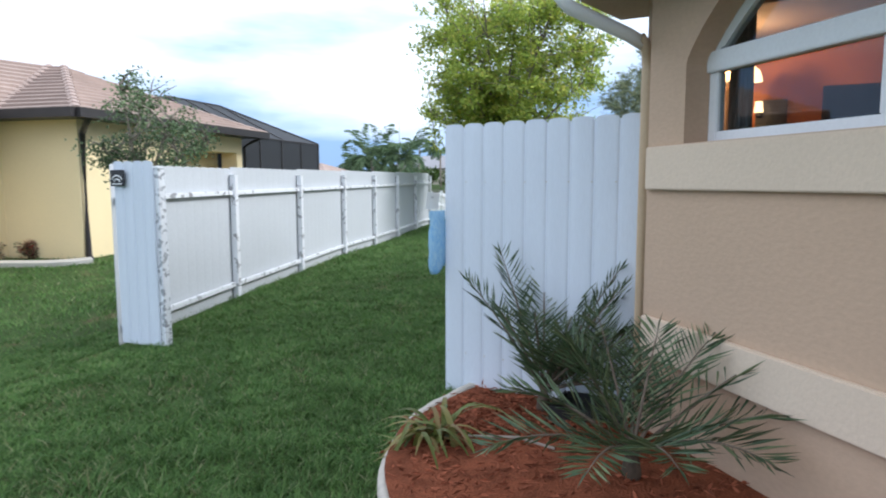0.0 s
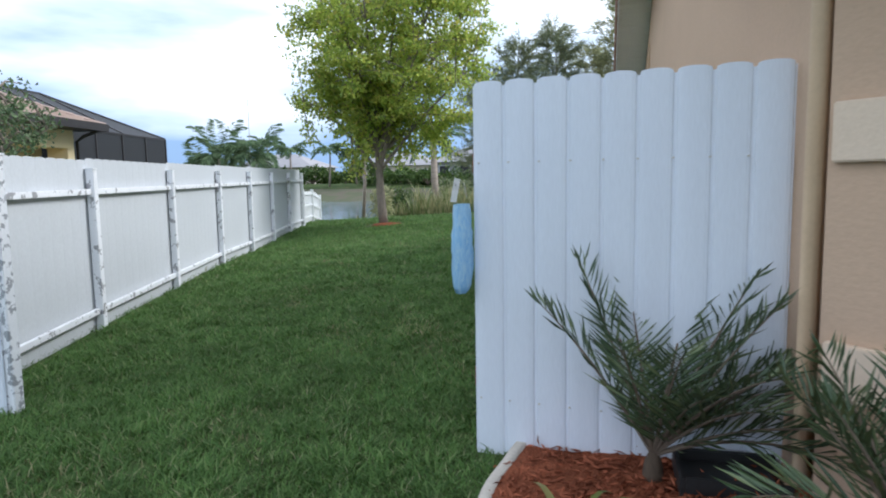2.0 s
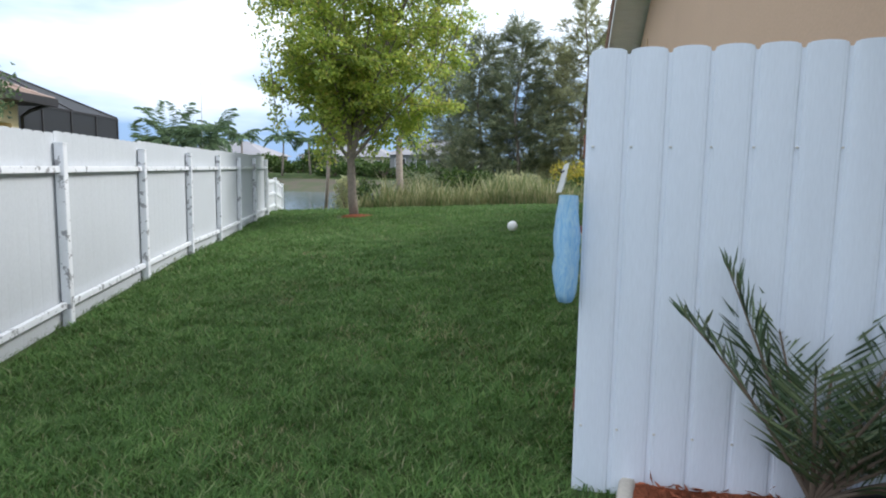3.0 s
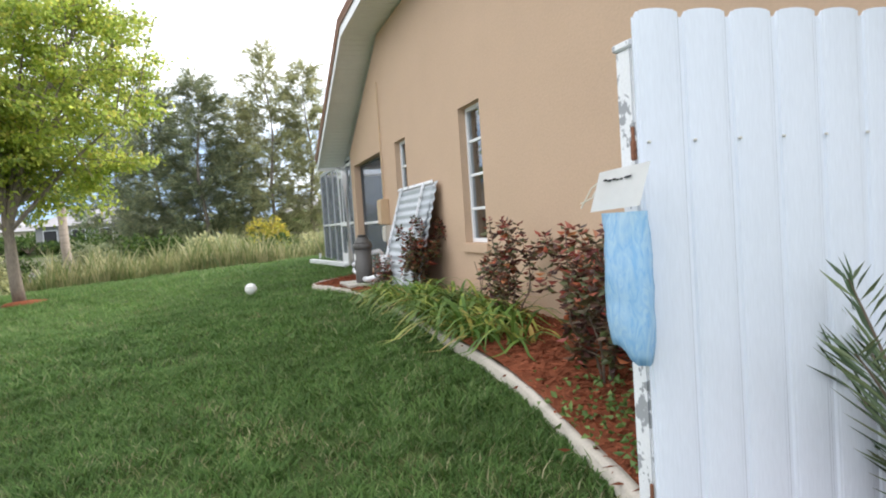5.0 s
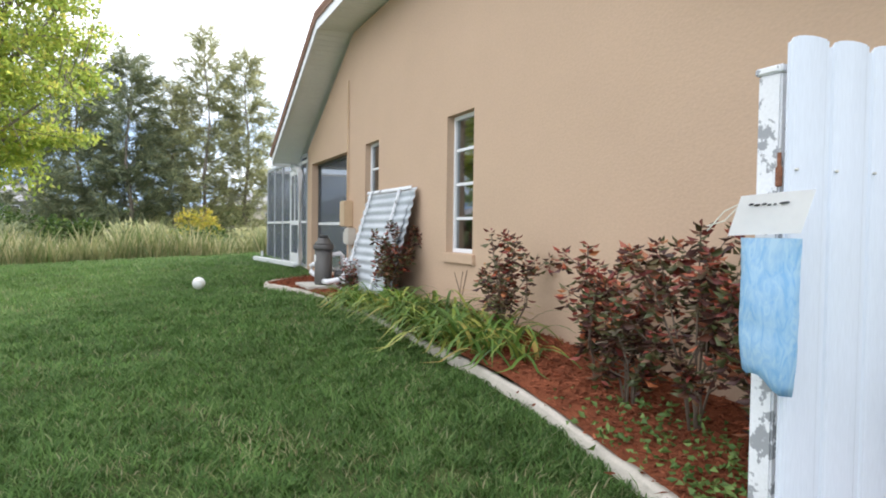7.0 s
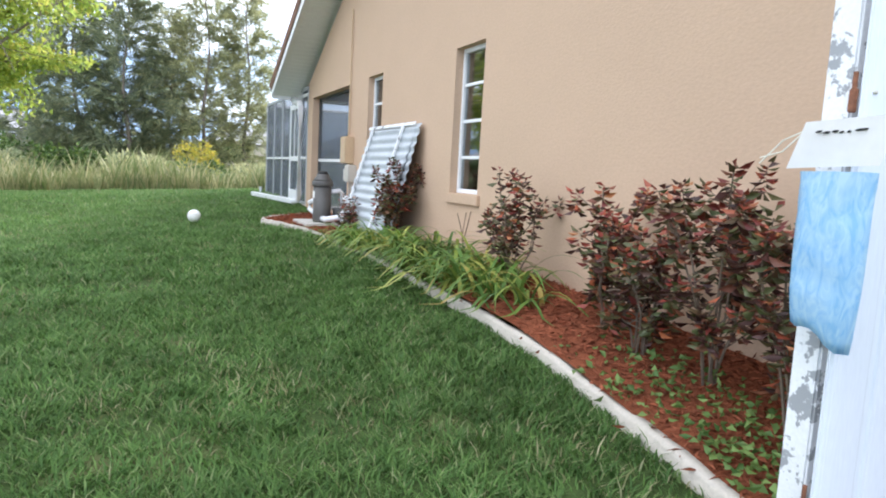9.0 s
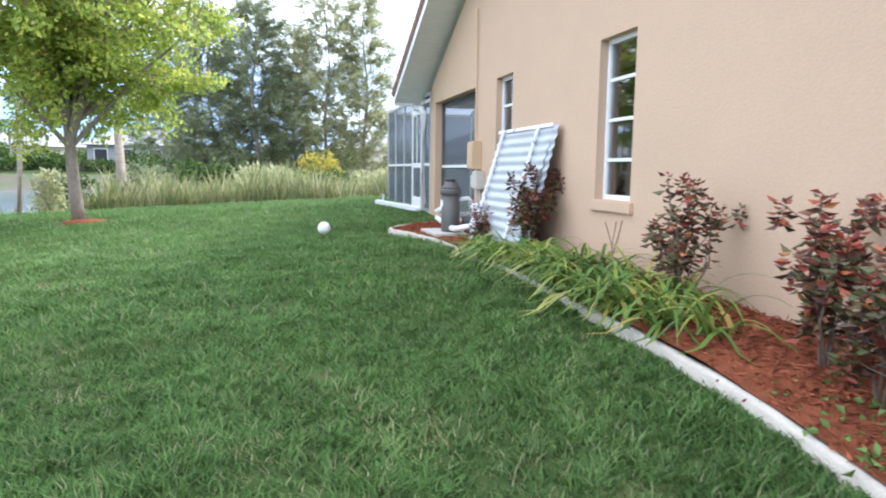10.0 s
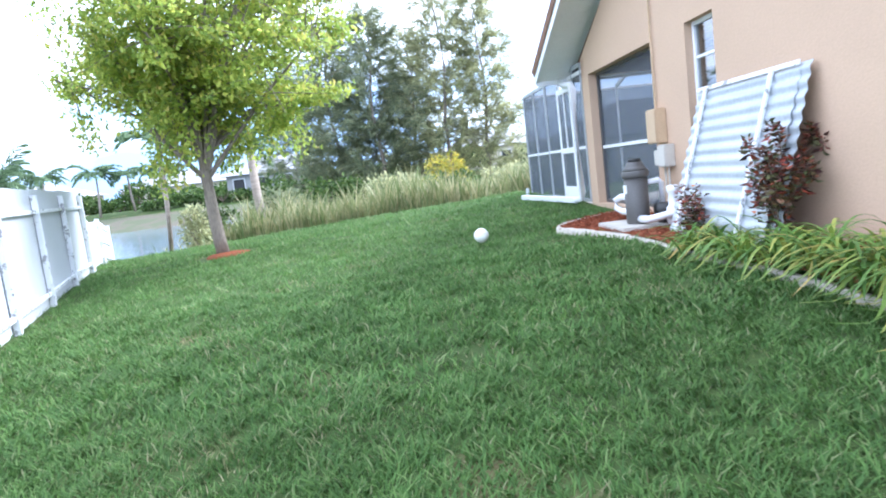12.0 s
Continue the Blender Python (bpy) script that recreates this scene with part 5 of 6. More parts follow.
wn_ = 1000
wx, wy = RNG.uniform(-1.75, -1.15, wn_), RNG.uniform(4.35, 6.1, wn_)
keep = RNG.uniform(0, 1, wn_) < np.clip(1.3 - 0.8 * (wy - 4.35), 0.10, 1)
wx, wy = wx[keep], wy[keep]
w3 = np.stack([wx, wy, bed_z(wx, wy) + RNG.uniform(0.01, 0.09, len(wx))], 1)
tagged(leaf_cloud("weeds", w3, RNG.normal(0, 1, (len(wx), 3)) * [1, 1, 0.35], RNG.uniform(0.025, 0.062, len(wx)), RNG.uniform(0.018, 0.038, len(wx)), L_WEED), "low green weeds creeping over the mulch", "weeds", kind="stuff")

tray = thing("splash_tray", "black plastic splash tray on the mulch under the downspout", "tray", at=(-0.95, 3.86, bz(-0.95, 3.86)))
tz = bz(-0.95, 3.86)
wpart("base", box(-1.16, -0.76, 3.72, 3.99, tz - 0.02, tz + 0.03, 0.008), M_BLACK, tray)
for x0, x1, y0, y1 in ((-1.16, -0.76, 3.70, 3.72), (-1.16, -0.76, 3.99, 4.01), (-1.18, -1.16, 3.70, 4.01)):
    wpart("rim", box(x0, x1, y0, y1, tz - 0.02, tz + 0.075, 0.005), M_BLACK, tray)

vine = thing("dry_vine", "dried brown vine clinging to the stucco under the window", "vine", at=(WX, 9.0, 0.6))
for y0, y1, y2, z0, z1 in ((9.02, 9.06, 9.0, 0.35, 0.80), (9.05, 9.12, 9.2, 0.55, 0.78), (9.03, 8.96, 8.90, 0.50, 0.82)):
    wpart("stem", tube([(WX - 0.004, y0, z0), (WX - 0.006, y1, (z0 + z1) / 2), (WX - 0.005, y2, z1)], 0.004, 5), M_STEM, vine)

# ---- permit bag on the panel's end ----
bag = thing("permit_bag", "clear blue plastic document bag with a white card header", "bag", at=(-2.2, 4.2, 0.9))
A, B = Vector((-2.176, 4.300, 0)), Vector((-2.166, 4.100, 0))
out_n = Vector((-(B - A).y, (B - A).x, 0)).normalized() * -1
bm = bmesh.new()
NU, NV = 8, 14
grid = {}
for sgn in (-1, 1):
    for i in range(NU + 1):
        for j in range(NV + 1):
            u, v = i / NU, j / NV
            narrow = 1 - 0.20 * (1 - v) + 0.04 * math.sin(v * 5)
            p = A.lerp(B, 0.5 + (u - 0.5) * narrow)
            deep = min(1.0, 0.72 + 0.6 * (1 - v)) * (1.0, 1.0, 0.95, 0.8)[0 if j > 1 else 3 - j]
            puff = 0.052 * math.sin(math.pi * u) ** 0.45 * deep + 0.008 * noise.noise(Vector((u * 4, v * 7, sgn)))
            puff = puff if 0 < i < NU else 0
            z = 0.865 + 0.365 * v - 0.07 * u * (1 - v) - 0.012 * math.sin(u * 9) * (1 - v)
            grid[sgn, i, j] = bm.verts.new(p + out_n * (sgn * puff + sgn * 0.0015) + Vector((0, 0, z)))
    for i in range(NU):
        for j in range(NV):
            bm.faces.new((grid[sgn, i, j], grid[sgn, i + 1, j], grid[sgn, i + 1, j + 1], grid[sgn, i, j + 1]))
for i in range(NU):
    bm.faces.new((grid[-1, i, 0], grid[-1, i + 1, 0], grid[1, i + 1, 0], grid[1, i, 0]))
bmesh.ops.remove_doubles(bm, verts=bm.verts[:], dist=0.0035)
wpart("pouch", bm, M_BAG, bag, "crumpled clear blue plastic pouch", True)
C0, C1 = Vector((-2.176, 4.295, 0)), Vector((-2.155, 4.075, 0))
bm = bmesh.new()
rows = []
for i in range(7):
    for j in range(4):
        u, v = i / 6, j / 3
        p = C0.lerp(C1, u + (0.10 * (v - 0.5))) + out_n * (0.020 + 0.025 * (1 - v) + 0.006 * math.sin(u * 3))
        rows.append((i, j, bm.verts.new(p + Vector((0, 0, 1.235 + 0.118 * v + 0.01 * u)))))
G = {(i, j): v for i, j, v in rows}
for i in range(6):
    for j in range(3):
        bm.faces.new((G[i, j], G[i + 1, j], G[i + 1, j + 1], G[i, j + 1]))
bmesh.ops.solidify(bm, geom=bm.faces[:], thickness=0.002)
card = wpart("header_card", bm, M_CARD, bag, "white card header with faint pen marks")
for u0, u1, v in ((0.22, 0.28, 0.72), (0.30, 0.37, 0.70), (0.40, 0.46, 0.72), (0.48, 0.52, 0.70), (0.56, 0.59, 0.71), (0.64, 0.76, 0.74)):
    p0 = C0.lerp(C1, u0) + out_n * 0.035 + Vector((0, 0, 1.240 + 0.118 * v))
    p1 = C0.lerp(C1, u1) + out_n * 0.035 + Vector((0, 0, 1.243 + 0.118 * v))
    wpart("pen_mark", slanted_box(p0, p1, 0.0012, 0.0025), M_INK, bag)
for sag in (0.0, 0.03):
    wpart("string", tube([(-2.18, 4.29, 1.335), (-2.185, 4.35, 1.31 - sag), (-2.19, 4.41, 1.25 + sag * 0.5)], 0.0022, 5), M_STRING, bag)

# ---- pool filter, pump and pipes ----
FX, FY = -1.27, 12.70
FZ = bz(FX, FY)
pad = thing("equipment_pad", "small concrete pad under the pool filter", "pad", at=(FX, FY, FZ))
wpart("slab", box(FX - 0.32, FX + 0.42, FY - 0.35, FY + 0.55, FZ - 0.10, FZ + 0.035, 0.012), M_CONC, pad)
fil = thing("pool_filter", "dark grey cylindrical pool filter with a clamped neck", "pool filter", at=(FX, FY, FZ))
z = FZ + 0.035
wpart("tank", lathe([(0.125, 0.0), (0.135, 0.02), (0.135, 0.54)], (FX, FY, z), 28), M_GREYPLASTIC, fil, "", True)
wpart("clamp_ring", lathe([(0.150, 0.54), (0.155, 0.555), (0.155, 0.60), (0.148, 0.615)], (FX, FY, z), 28), M_GREYPLASTIC, fil, "", True)
wpart("lid", lathe([(0.145, 0.615), (0.12, 0.655), (0.095, 0.68), (0.09, 0.72)], (FX, FY, z), 28), M_GREYPLASTIC, fil, "", True)
wpart("cap", lathe([(0.07, 0.72), (0.07, 0.755), (0.03, 0.76)], (FX, FY, z), 20), M_BLACK, fil, "", True)
wpart("sticker", box(FX - 0.138, FX - 0.128, FY - 0.05, FY + 0.04, z + 0.36, z + 0.46), M_CARD, fil)
pipes = thing("pool_pipes", "white plastic pool pipes round the filter and pump", "pipes", at=(FX, FY, FZ))
wpart("pipe", tube([(FX, FY + 0.12, z + 0.30), (FX - 0.02, FY + 0.45, z + 0.30), (FX - 0.06, FY + 0.55, z + 0.26), (FX - 0.06, FY + 0.55, z + 0.16), (FX - 0.02, FY + 0.45, z + 0.12), (FX, FY + 0.12, z + 0.12)], 0.040, 10), M_PVC, pipes, "", True)
wpart("pipe", tube([(FX + 0.10, FY - 0.02, z + 0.46), (FX + 0.26, FY - 0.02, z + 0.48), (FX + 0.30, FY - 0.02, z + 0.44), (FX + 0.30, FY - 0.02, z + 0.10)], 0.036, 10), M_PVC, pipes, "", True)
wpart("pipe", tube([(FX - 0.02, FY - 0.12, z + 0.06), (FX - 0.02, FY - 0.38, z + 0.07), (FX + 0.10, FY - 0.52, z + 0.11), (FX + 0.34, FY - 0.56, z + 0.16)], 0.042, 10), M_PVC, pipes, "", True)
wpart("valve", lathe([(0.075, 0.0), (0.085, 0.03), (0.085, 0.18), (0.06, 0.21), (0.055, 0.34), (0.07, 0.36), (0.07, 0.42), (0.03, 0.43)], (FX + 0.24, FY - 0.46, z), 18), M_PVC, pipes, "", True)
wpart("pipe", tube([(FX + 0.24, FY - 0.46, z + 0.12), (FX + 0.24, FY - 0.62, z + 0.10), (FX + 0.24, FY - 0.78, z + 0.02)], 0.05, 10), M_PVC, pipes, "", True)
pump = thing("pool_pump", "black pool pump behind the filter", "pump", at=(FX + 0.3, FY - 0.2, FZ))
wpart("motor", tube([(FX + 0.12, FY - 0.25, z + 0.15), (FX + 0.42, FY - 0.25, z + 0.15)], 0.085, 14), M_BLACK, pump, "", True)
wpart("foot", box(FX + 0.16, FX + 0.38, FY - 0.33, FY - 0.17, z, z + 0.08, 0.006), M_BLACK, pump)

# ---- corrugated sheets that lean on the wall ----
for i, (y0, y1, hz, bx_) in enumerate(((10.17, 11.85, 1.72, -1.13), (10.28, 11.98, 1.70, -1.20))):
    s = thing("metal_sheet", "weathered white corrugated metal sheet leaning on the wall", "metal sheet", "sheets leaning on the wall", at=(-1.0, 11, 0.4))
    zb = bz(-1.1, 11)
    W_, H_ = y1 - y0, math.hypot(1.77 - zb, bx_ + 0.76)
    ang = math.degrees(math.atan2(-0.76 - bx_, 1.77 - zb))
    # modelled with its ribs level, then leaned back on the wall
    m = Matrix.Translation((bx_ - 0.01, y1, zb - 0.01)) @ pose(0, 0, 0, 0, 0, -90) @ pose(0, 0, 0, -ang, 0, 0)
    bm = corrugated(H_, W_, 0.118, 0.019, 0.0, wave=True, shift=m @ Matrix(((0, 0, 1, 0), (0, 1, 0, 0), (1, 0, 0, 0), (0, 0, 0, 1))))
    wpart("sheet", bm, M_ZINC, s)
    if i == 1:
        for u in (0.20, 1.34):
            wpart("batten", box(u - 0.022, u + 0.022, -0.056, -0.030, 0.02, H_ - 0.01, 0.004, m=m), M_RAIL, s, "white batten across the ribs")
        wpart("edge_strip", box(0.0, W_, -0.040, -0.030, H_ - 0.03, H_ + 0.012, 0.003, m=m), M_RAIL, s)

# ---- ball on the lawn ----
ball = thing("football", "scuffed white ball lying on the lawn", "ball", at=(-2.99, 13.91, gh(-2.99, 13.91)))
bm = bmesh.new()
bmesh.ops.create_uvsphere(bm, u_segments=28, v_segments=18, radius=0.10)
for v in bm.verts:
    v.co *= 1 - 0.02 * abs(math.sin(3 * math.atan2(v.co.y, v.co.x))) ** 8
bmesh.ops.transform(bm, matrix=Matrix.Translation((-2.99, 13.91, gh(-2.99, 13.91) + 0.135)) @ pose(0, 0, 0, 30, 20, 0), verts=bm.verts)
wpart("shell", bm, M_BALL, ball, "", True)
wpart("patch", tube([(-3.02 + 0.1 * math.cos(a) , 13.815, gh(-2.99, 13.91) + 0.135 + 0.04 * math.sin(a)) for a in np.linspace(0.6, 2.4, 7)], 0.003, 5), M_GREYBOX, ball)

# small white marker by the cage
mk = thing("drain_stub", "short white drain pipe by the pool cage", "pipe", at=(-0.95, 20.3, 0.4))
wpart("pipe", tube([(-0.95, 20.3, 0.35), (-0.95, 20.3, 0.62)], 0.035, 10), M_PVC, mk)

# ---- trees ----
broad_tree("shade_tree", "leafy lime-green shade tree on the lawn near the lake", (-7.60, 18.45, gh(-7.6, 18.45) - 0.05), 1.95, (-7.4, 18.5, 5.15), (2.9, 2.7, 3.6), 47000, 0.13, L_TREE, 41, 0.14, (-0.10, 0.02), 2.8, 0.15, 0.26)
ring = link_mesh("mulch_ring", lathe([(0.50, -0.05), (0.42, 0.02), (0.2, 0.05), (0.02, 0.05)], (-7.45, 18.35, gh(-7.45, 18.35)), 20), M_MULCH, True)
tagged(ring, "ring of red mulch round the tree foot", "mulch", kind="structure")
broad_tree("small_tree", "small sparse tree beyond the fence by the neighbour's wall", (-8.8, 7.0, gh(-8.8, 7) - 0.05), 1.4, (-8.72, 7.0, 2.26), (0.9, 0.85, 0.85), 5200, 0.065, L_DARKTREE, 42, 0.05, (0, 0), 1.0, 0.12, 0.3)

for i, (x, y, h, r, dark, full) in enumerate(((-9.3, 45, 9.0, 2.3, True, 0.6), (-6.9, 42, 10.2, 2.6, True, 0.8), (-4.5, 40.5, 10.6, 2.5, True, 0.85), (-2.3, 43, 9.6, 2.0, False, 0.6), (-0.6, 41, 12.2, 2.3, False, 0.55), (1.7, 42, 11.6, 1.75, False, 0.6))):
    casuarina((x, y, gh(x, y) - 0.1), h, r, 60 + i, "dense dark green feathery pine beside the marsh" if dark else "open grey-green feathery pine beside the marsh", L_PINE_DARK if dark else L_PINE, 0.03 if dark else 0.10, full)

# bare palm-like trunks at the water's edge
for (x, y, top, r, lab) in ((-9.0, 30.0, 3.1, 0.19, "bare tan palm trunk at the marsh edge"), (-11.6, 27.0, 3.4, 0.09, "thin pale palm trunk at the lake edge")):
    far_palm((x, y, gh(x, y) - 0.1), top - gh(x, y), 1.7, lab, 9, 0.4, int(x * -10), r)

# reeds
rn = 14000
rx = RNG.uniform(-11.2, 3.2, rn)
ry = 24.6 + RNG.uniform(0, 1, rn) ** 1.3 * 5.5
dense = 0.35 + 0.65 * (np.sin(rx * 1.9) * 0.5 + 0.5) * (np.sin(rx * 0.7 + 1) * 0.5 + 0.5) + 0.25 * ease(-8, -6.5, rx)
keep = (RNG.uniform(0, 1, rn) < dense) & ((rx > -9.0 + 0.5 * np.sin(ry * 3)) | (RNG.uniform(0, 1, rn) < 0.10))
rx, ry = rx[keep], ry[keep]
r3 = np.stack([rx, ry, gz(rx, ry) - 0.03], 1)
rh = RNG.uniform(0.8, 2.3, len(rx)) * (0.78 + 0.14 * np.sin(rx * 1.3) + 0.16 * np.sin(rx * 5.3 + 2.0 * np.sin(ry * 2.1)) * np.sin(ry * 3.7 + rx)) * (0.55 + 0.45 * ease(-9.5, -7.5, rx))
tagged(blades("reeds", r3, unit(RNG.normal(0, 1, (len(rx), 2))), rh, RNG.uniform(0.018, 0.062, len(rx)), L_REED, 3, 0.34), "tall yellow-green reeds behind the lawn", "reeds", kind="stuff")


def bush(base, r, n, mat, label, size=0.16, name="bush", group="bushes round the lake", skirt=True):
    t = thing(name, label, "bush", group, at=base)
    b = np.array(base)
    bm = bmesh.new()
    rnd = random.Random(int(abs(base[0] * 13 + base[1] * 7)))
    for i in range(7):
        a = i * 0.9
        tube([tuple(b), tuple(b + np.array([math.cos(a) * r[0] * 0.4, math.sin(a) * r[1] * 0.4, r[2] * 0.9])), tuple(b + np.array([math.cos(a) * r[0] * 0.8, math.sin(a) * r[1] * 0.8, r[2] * rnd.uniform(0.9, 1.5)]))], 0.03 * r[0], 5, bm, 0.01)
    wpart("stems", bm, M_STEM, t)
    lumps = 16
    at, al = [], []
    for i in range(lumps):
        a, e = RNG.uniform(0, math.tau), RNG.uniform(0.0, 1.0)
        c = b + np.array([math.cos(a) * r[0] * 0.75 * math.sqrt(1 - e * e * 0.8), math.sin(a) * r[1] * 0.75 * math.sqrt(1 - e * e * 0.8), r[2] * (0.3 + 1.35 * e)])
        m = n // lumps
        d = unit(RNG.normal(0, 1, (m, 3)))
        at.append(c + d * np.array(r) * 0.36 * RNG.uniform(0.6, 1.1, (m, 1)))
        al.append(d + RNG.normal(0, 0.6, (m, 3)))
    at, al = np.concatenate(at), np.concatenate(al)
    s = RNG.uniform(0.7, 1.3, len(at)) * size
    wpart("foliage", leaf_cloud("foliage", at, al, s, s * 0.55, mat), mat, t)
    return t


# shrubs under and behind the tall pines, and at the lake's edge
for i, (x, y, rx_, rz_) in enumerate(((-6.5, 34, 1.6, 1.1), (-4.0, 33, 1.5, 1.0), (-1.5, 34, 1.6, 1.0), (1.2, 34, 1.6, 0.9), (-8.6, 33, 1.6, 1.2), (3.6, 35, 1.4, 0.8))):
    bush((x, y, gh(x, y)), (rx_, 1.2, rz_), 1300, L_PINE if i % 2 else L_HEDGE, "dark untidy bush at the marsh edge", 0.2)
bush((-10.4, 29.0, gh(-10.4, 29)), (1.1, 0.8, 0.8), 1300, L_HEDGE, "low green bush behind the shade tree", 0.16)
bush((-8.6, 31.5, gh(-8.6, 31.5)), (1.3, 0.8, 1.0), 1400, L_PINE_DARK, "low dark bush behind the palm trunk", 0.18)
bush((-10.55, 26.6, gh(-10.55, 26.6)), (0.5, 0.45, 0.95), 800, L_PINE, "ragged bush with pale stems at the lake edge", 0.14)
bush((-1.45, 36.5, gh(-1.45, 36.5)), (1.2, 0.9, 1.35), 1300, L_YELLOW, "yellow-leaved bush among the pines", 0.18)

# far shore
for i in range(6):
    x = -30 + i * 3.4
    bush((x, 81 + 1.5 * math.sin(i * 2.1), gh(x, 81)), (2.2, 1.5, 0.75 + 0.25 * math.sin(i * 1.3)), 700, L_HEDGE, "low green hedge bush at the far water's edge", 0.4)
for i in range(15):
    x = -66 + i * 5.1
    bush((x, 92 + 3 * math.sin(i * 1.7), gh(x, 92)), (3.6, 2.2, 1.25 + 0.5 * math.sin(i * 2.3)), 1100, L_HEDGE, "dark green hedge bush on the far shore", 0.5)
for i, (x, y, h, s) in enumerate(((-36.8, 80, 4.7, 3.1), (-42.2, 80, 4.9, 3.2), (-33.7, 82, 4.3, 2.4), (-30.2, 82, 4.4, 2.5), (-47.0, 82, 5.6, 3.2))):
    far_palm((x, y, gh(x, y) - 0.1), h, s, "feathery palm on the far lake shore", 15, 0.75, 70 + i, 0.15, broad=0.17)
for i, (x, y, h, s) in enumerate(((-30.0, 45, 4.4, 2.2), (-27.2, 45, 4.3, 2.1), (-32.8, 47, 3.8, 2.0))):
    far_palm((x, y, gh(x, y) - 0.1), h - gh(x, y) - 1.1, s * 1.2, "full feathery palm behind the neighbour's pool cage", 26, 0.8, 80 + i, steep=0.7, broad=0.11)


def far_house(x, y, w, d, wall_h, roof_h, label, wall=None, roof=None):
    g = gh(x, y)
    t = thing("house", label, "house", "houses round the lake", at=(x, y, g))
    body = wpart("wall", box(x - w / 2, x + w / 2, y - d / 2, y + d / 2, g - 0.2, g + wall_h), wall or M_FARWALL, t)
    bm = bmesh.new()
    e = 0.7
    lo = [bm.verts.new(c) for c in ((x - w / 2 - e, y - d / 2 - e, g + wall_h), (x + w / 2 + e, y - d / 2 - e, g + wall_h), (x + w / 2 + e, y + d / 2 + e, g + wall_h), (x - w / 2 - e, y + d / 2 + e, g + wall_h))]
    a, b = bm.verts.new((x - w / 2 + d / 2, y, g + wall_h + roof_h)), bm.verts.new((x + w / 2 - d / 2, y, g + wall_h + roof_h))
    for f in ((lo[0], lo[1], b, a), (lo[1], lo[2], b), (lo[2], lo[3], a, b), (lo[3], lo[0], a), tuple(lo[::-1])):
        bm.faces.new(f)
    wpart("roof", bm, roof or M_FARROOF, t)
    for i in range(4):
        cx = x - w / 2 + w * (i + 0.5) / 4
        win = wpart("window", box(cx - 0.7, cx + 0.7, y - d / 2 - 0.04, y - d / 2 + 0.02, g + 0.8, g + 2.2), M_WHITE, body)
        wpart("pane", box(cx - 0.62, cx + 0.62, y - d / 2 - 0.06, y - d / 2 - 0.041, g + 0.88, g + 2.12), M_BLACK, body)
    return t


far_house(-17.5, 86, 11, 8, 2.6, 2.2, "pale house with a grey hip roof across the lake", M_FARGREY)
far_house(10, 96, 14, 9, 2.8, 2.2, "cream house beyond the marsh")
far_house(16.0, 52, 16, 10, 2.8, 2.6, "house with a dark hip roof seen through the porch screens", None, M_DARKROOF)
far_house(-56, 104, 15, 10, 2.8, 2.4, "cream house among the far palms")
far_house(-36, 108, 15, 10, 2.8, 2.4, "cream house behind the far hedge")
pl = thing("mast", "thin grey radio mast beyond the fence", "mast", at=(-27.5, 45, gh(-27.5, 45)))
wpart("pole", tube([(-27.5, 45, gh(-27.5, 45)), (-27.5, 45, 7.6)], 0.03, 6), M_GREYBOX, pl)

far_house(11.6, 96, 6.0, 6.0, 2.2, 1.2, "pale house beyond the marsh beside the pines")
bush((14.2, 90, gh(14.2, 90)), (1.6, 1.2, 1.3), 500, L_HEDGE, "low green bush beside the far pale house", 0.4)

# ---- the neighbour's house ----
NA = 12.0                                    # its side runs this far off north
ND, NN = Vector((-math.sin(radians(NA)), math.cos(radians(NA)), 0)), Vector((math.cos(radians(NA)), math.sin(radians(NA)), 0))
N0 = Vector((-13.8, 9.15, 0))
MN = Matrix.Translation(N0) @ pose(0, 0, 0, 0, 0, NA)    # local y runs along its side, local +x points to the fence
GN, EN = -0.35, 2.82
nh = thing("house", "yellow stucco house with a brown tiled hip roof beyond the fence", "house", at=(-18, 12, GN))


def npart(name, bm, mat, parent=None, label="", smooth=False):
    bmesh.ops.transform(bm, matrix=MN, verts=bm.verts)
    return wpart(name, bm, mat, parent or nh, label, smooth)


npart("wall", prism([(0, 0), (0, 3.4), (-0.9, 3.4), (-0.9, 6.35), (-12, 6.35), (-12, -6), (-2.2, -6), (-2.2, 0)], "z", GN, EN), M_YELLOW)
npart("beam", box(-0.55, 0.0, 3.4, 6.35, 2.33, EN - 0.01, 0.01), M_YELLOW)
npart("column", box(-0.55, 0.0, 6.05, 6.35, GN, 2.33, 0.01), M_YELLOW)
ov = 0.55
roof_base = [(ov, -ov), (ov, 6.35 + ov), (-12.5, 6.35 + ov), (-12.5, -6.5), (-2.2 + ov, -6.5), (-2.2 + ov, -ov)]
npart("soffit", prism(roof_base, "z", EN, EN + 0.03), M_DARKMETAL)
# hip roof in courses of flat tiles: each course a step that overlaps the one below
rz, rs = EN + 0.15, 0.40


def course_band(bm, a0, a1, b0, b1, lift):
    """One tile course between the lower edge a0-a1 and the upper edge b0-b1."""
    A0, A1, B0, B1 = (Vector(v) for v in (a0, a1, b0, b1))
    up = Vector((0, 0, lift))
    v = [bm.verts.new(c) for c in (A0 - up * 0.3, A1 - up * 0.3, A1 + up, A0 + up, B0 + up * 0.15, B1 + up * 0.15)]
    bm.faces.new((v[0], v[1], v[2], v[3]))
    bm.faces.new((v[3], v[2], v[5], v[4]))


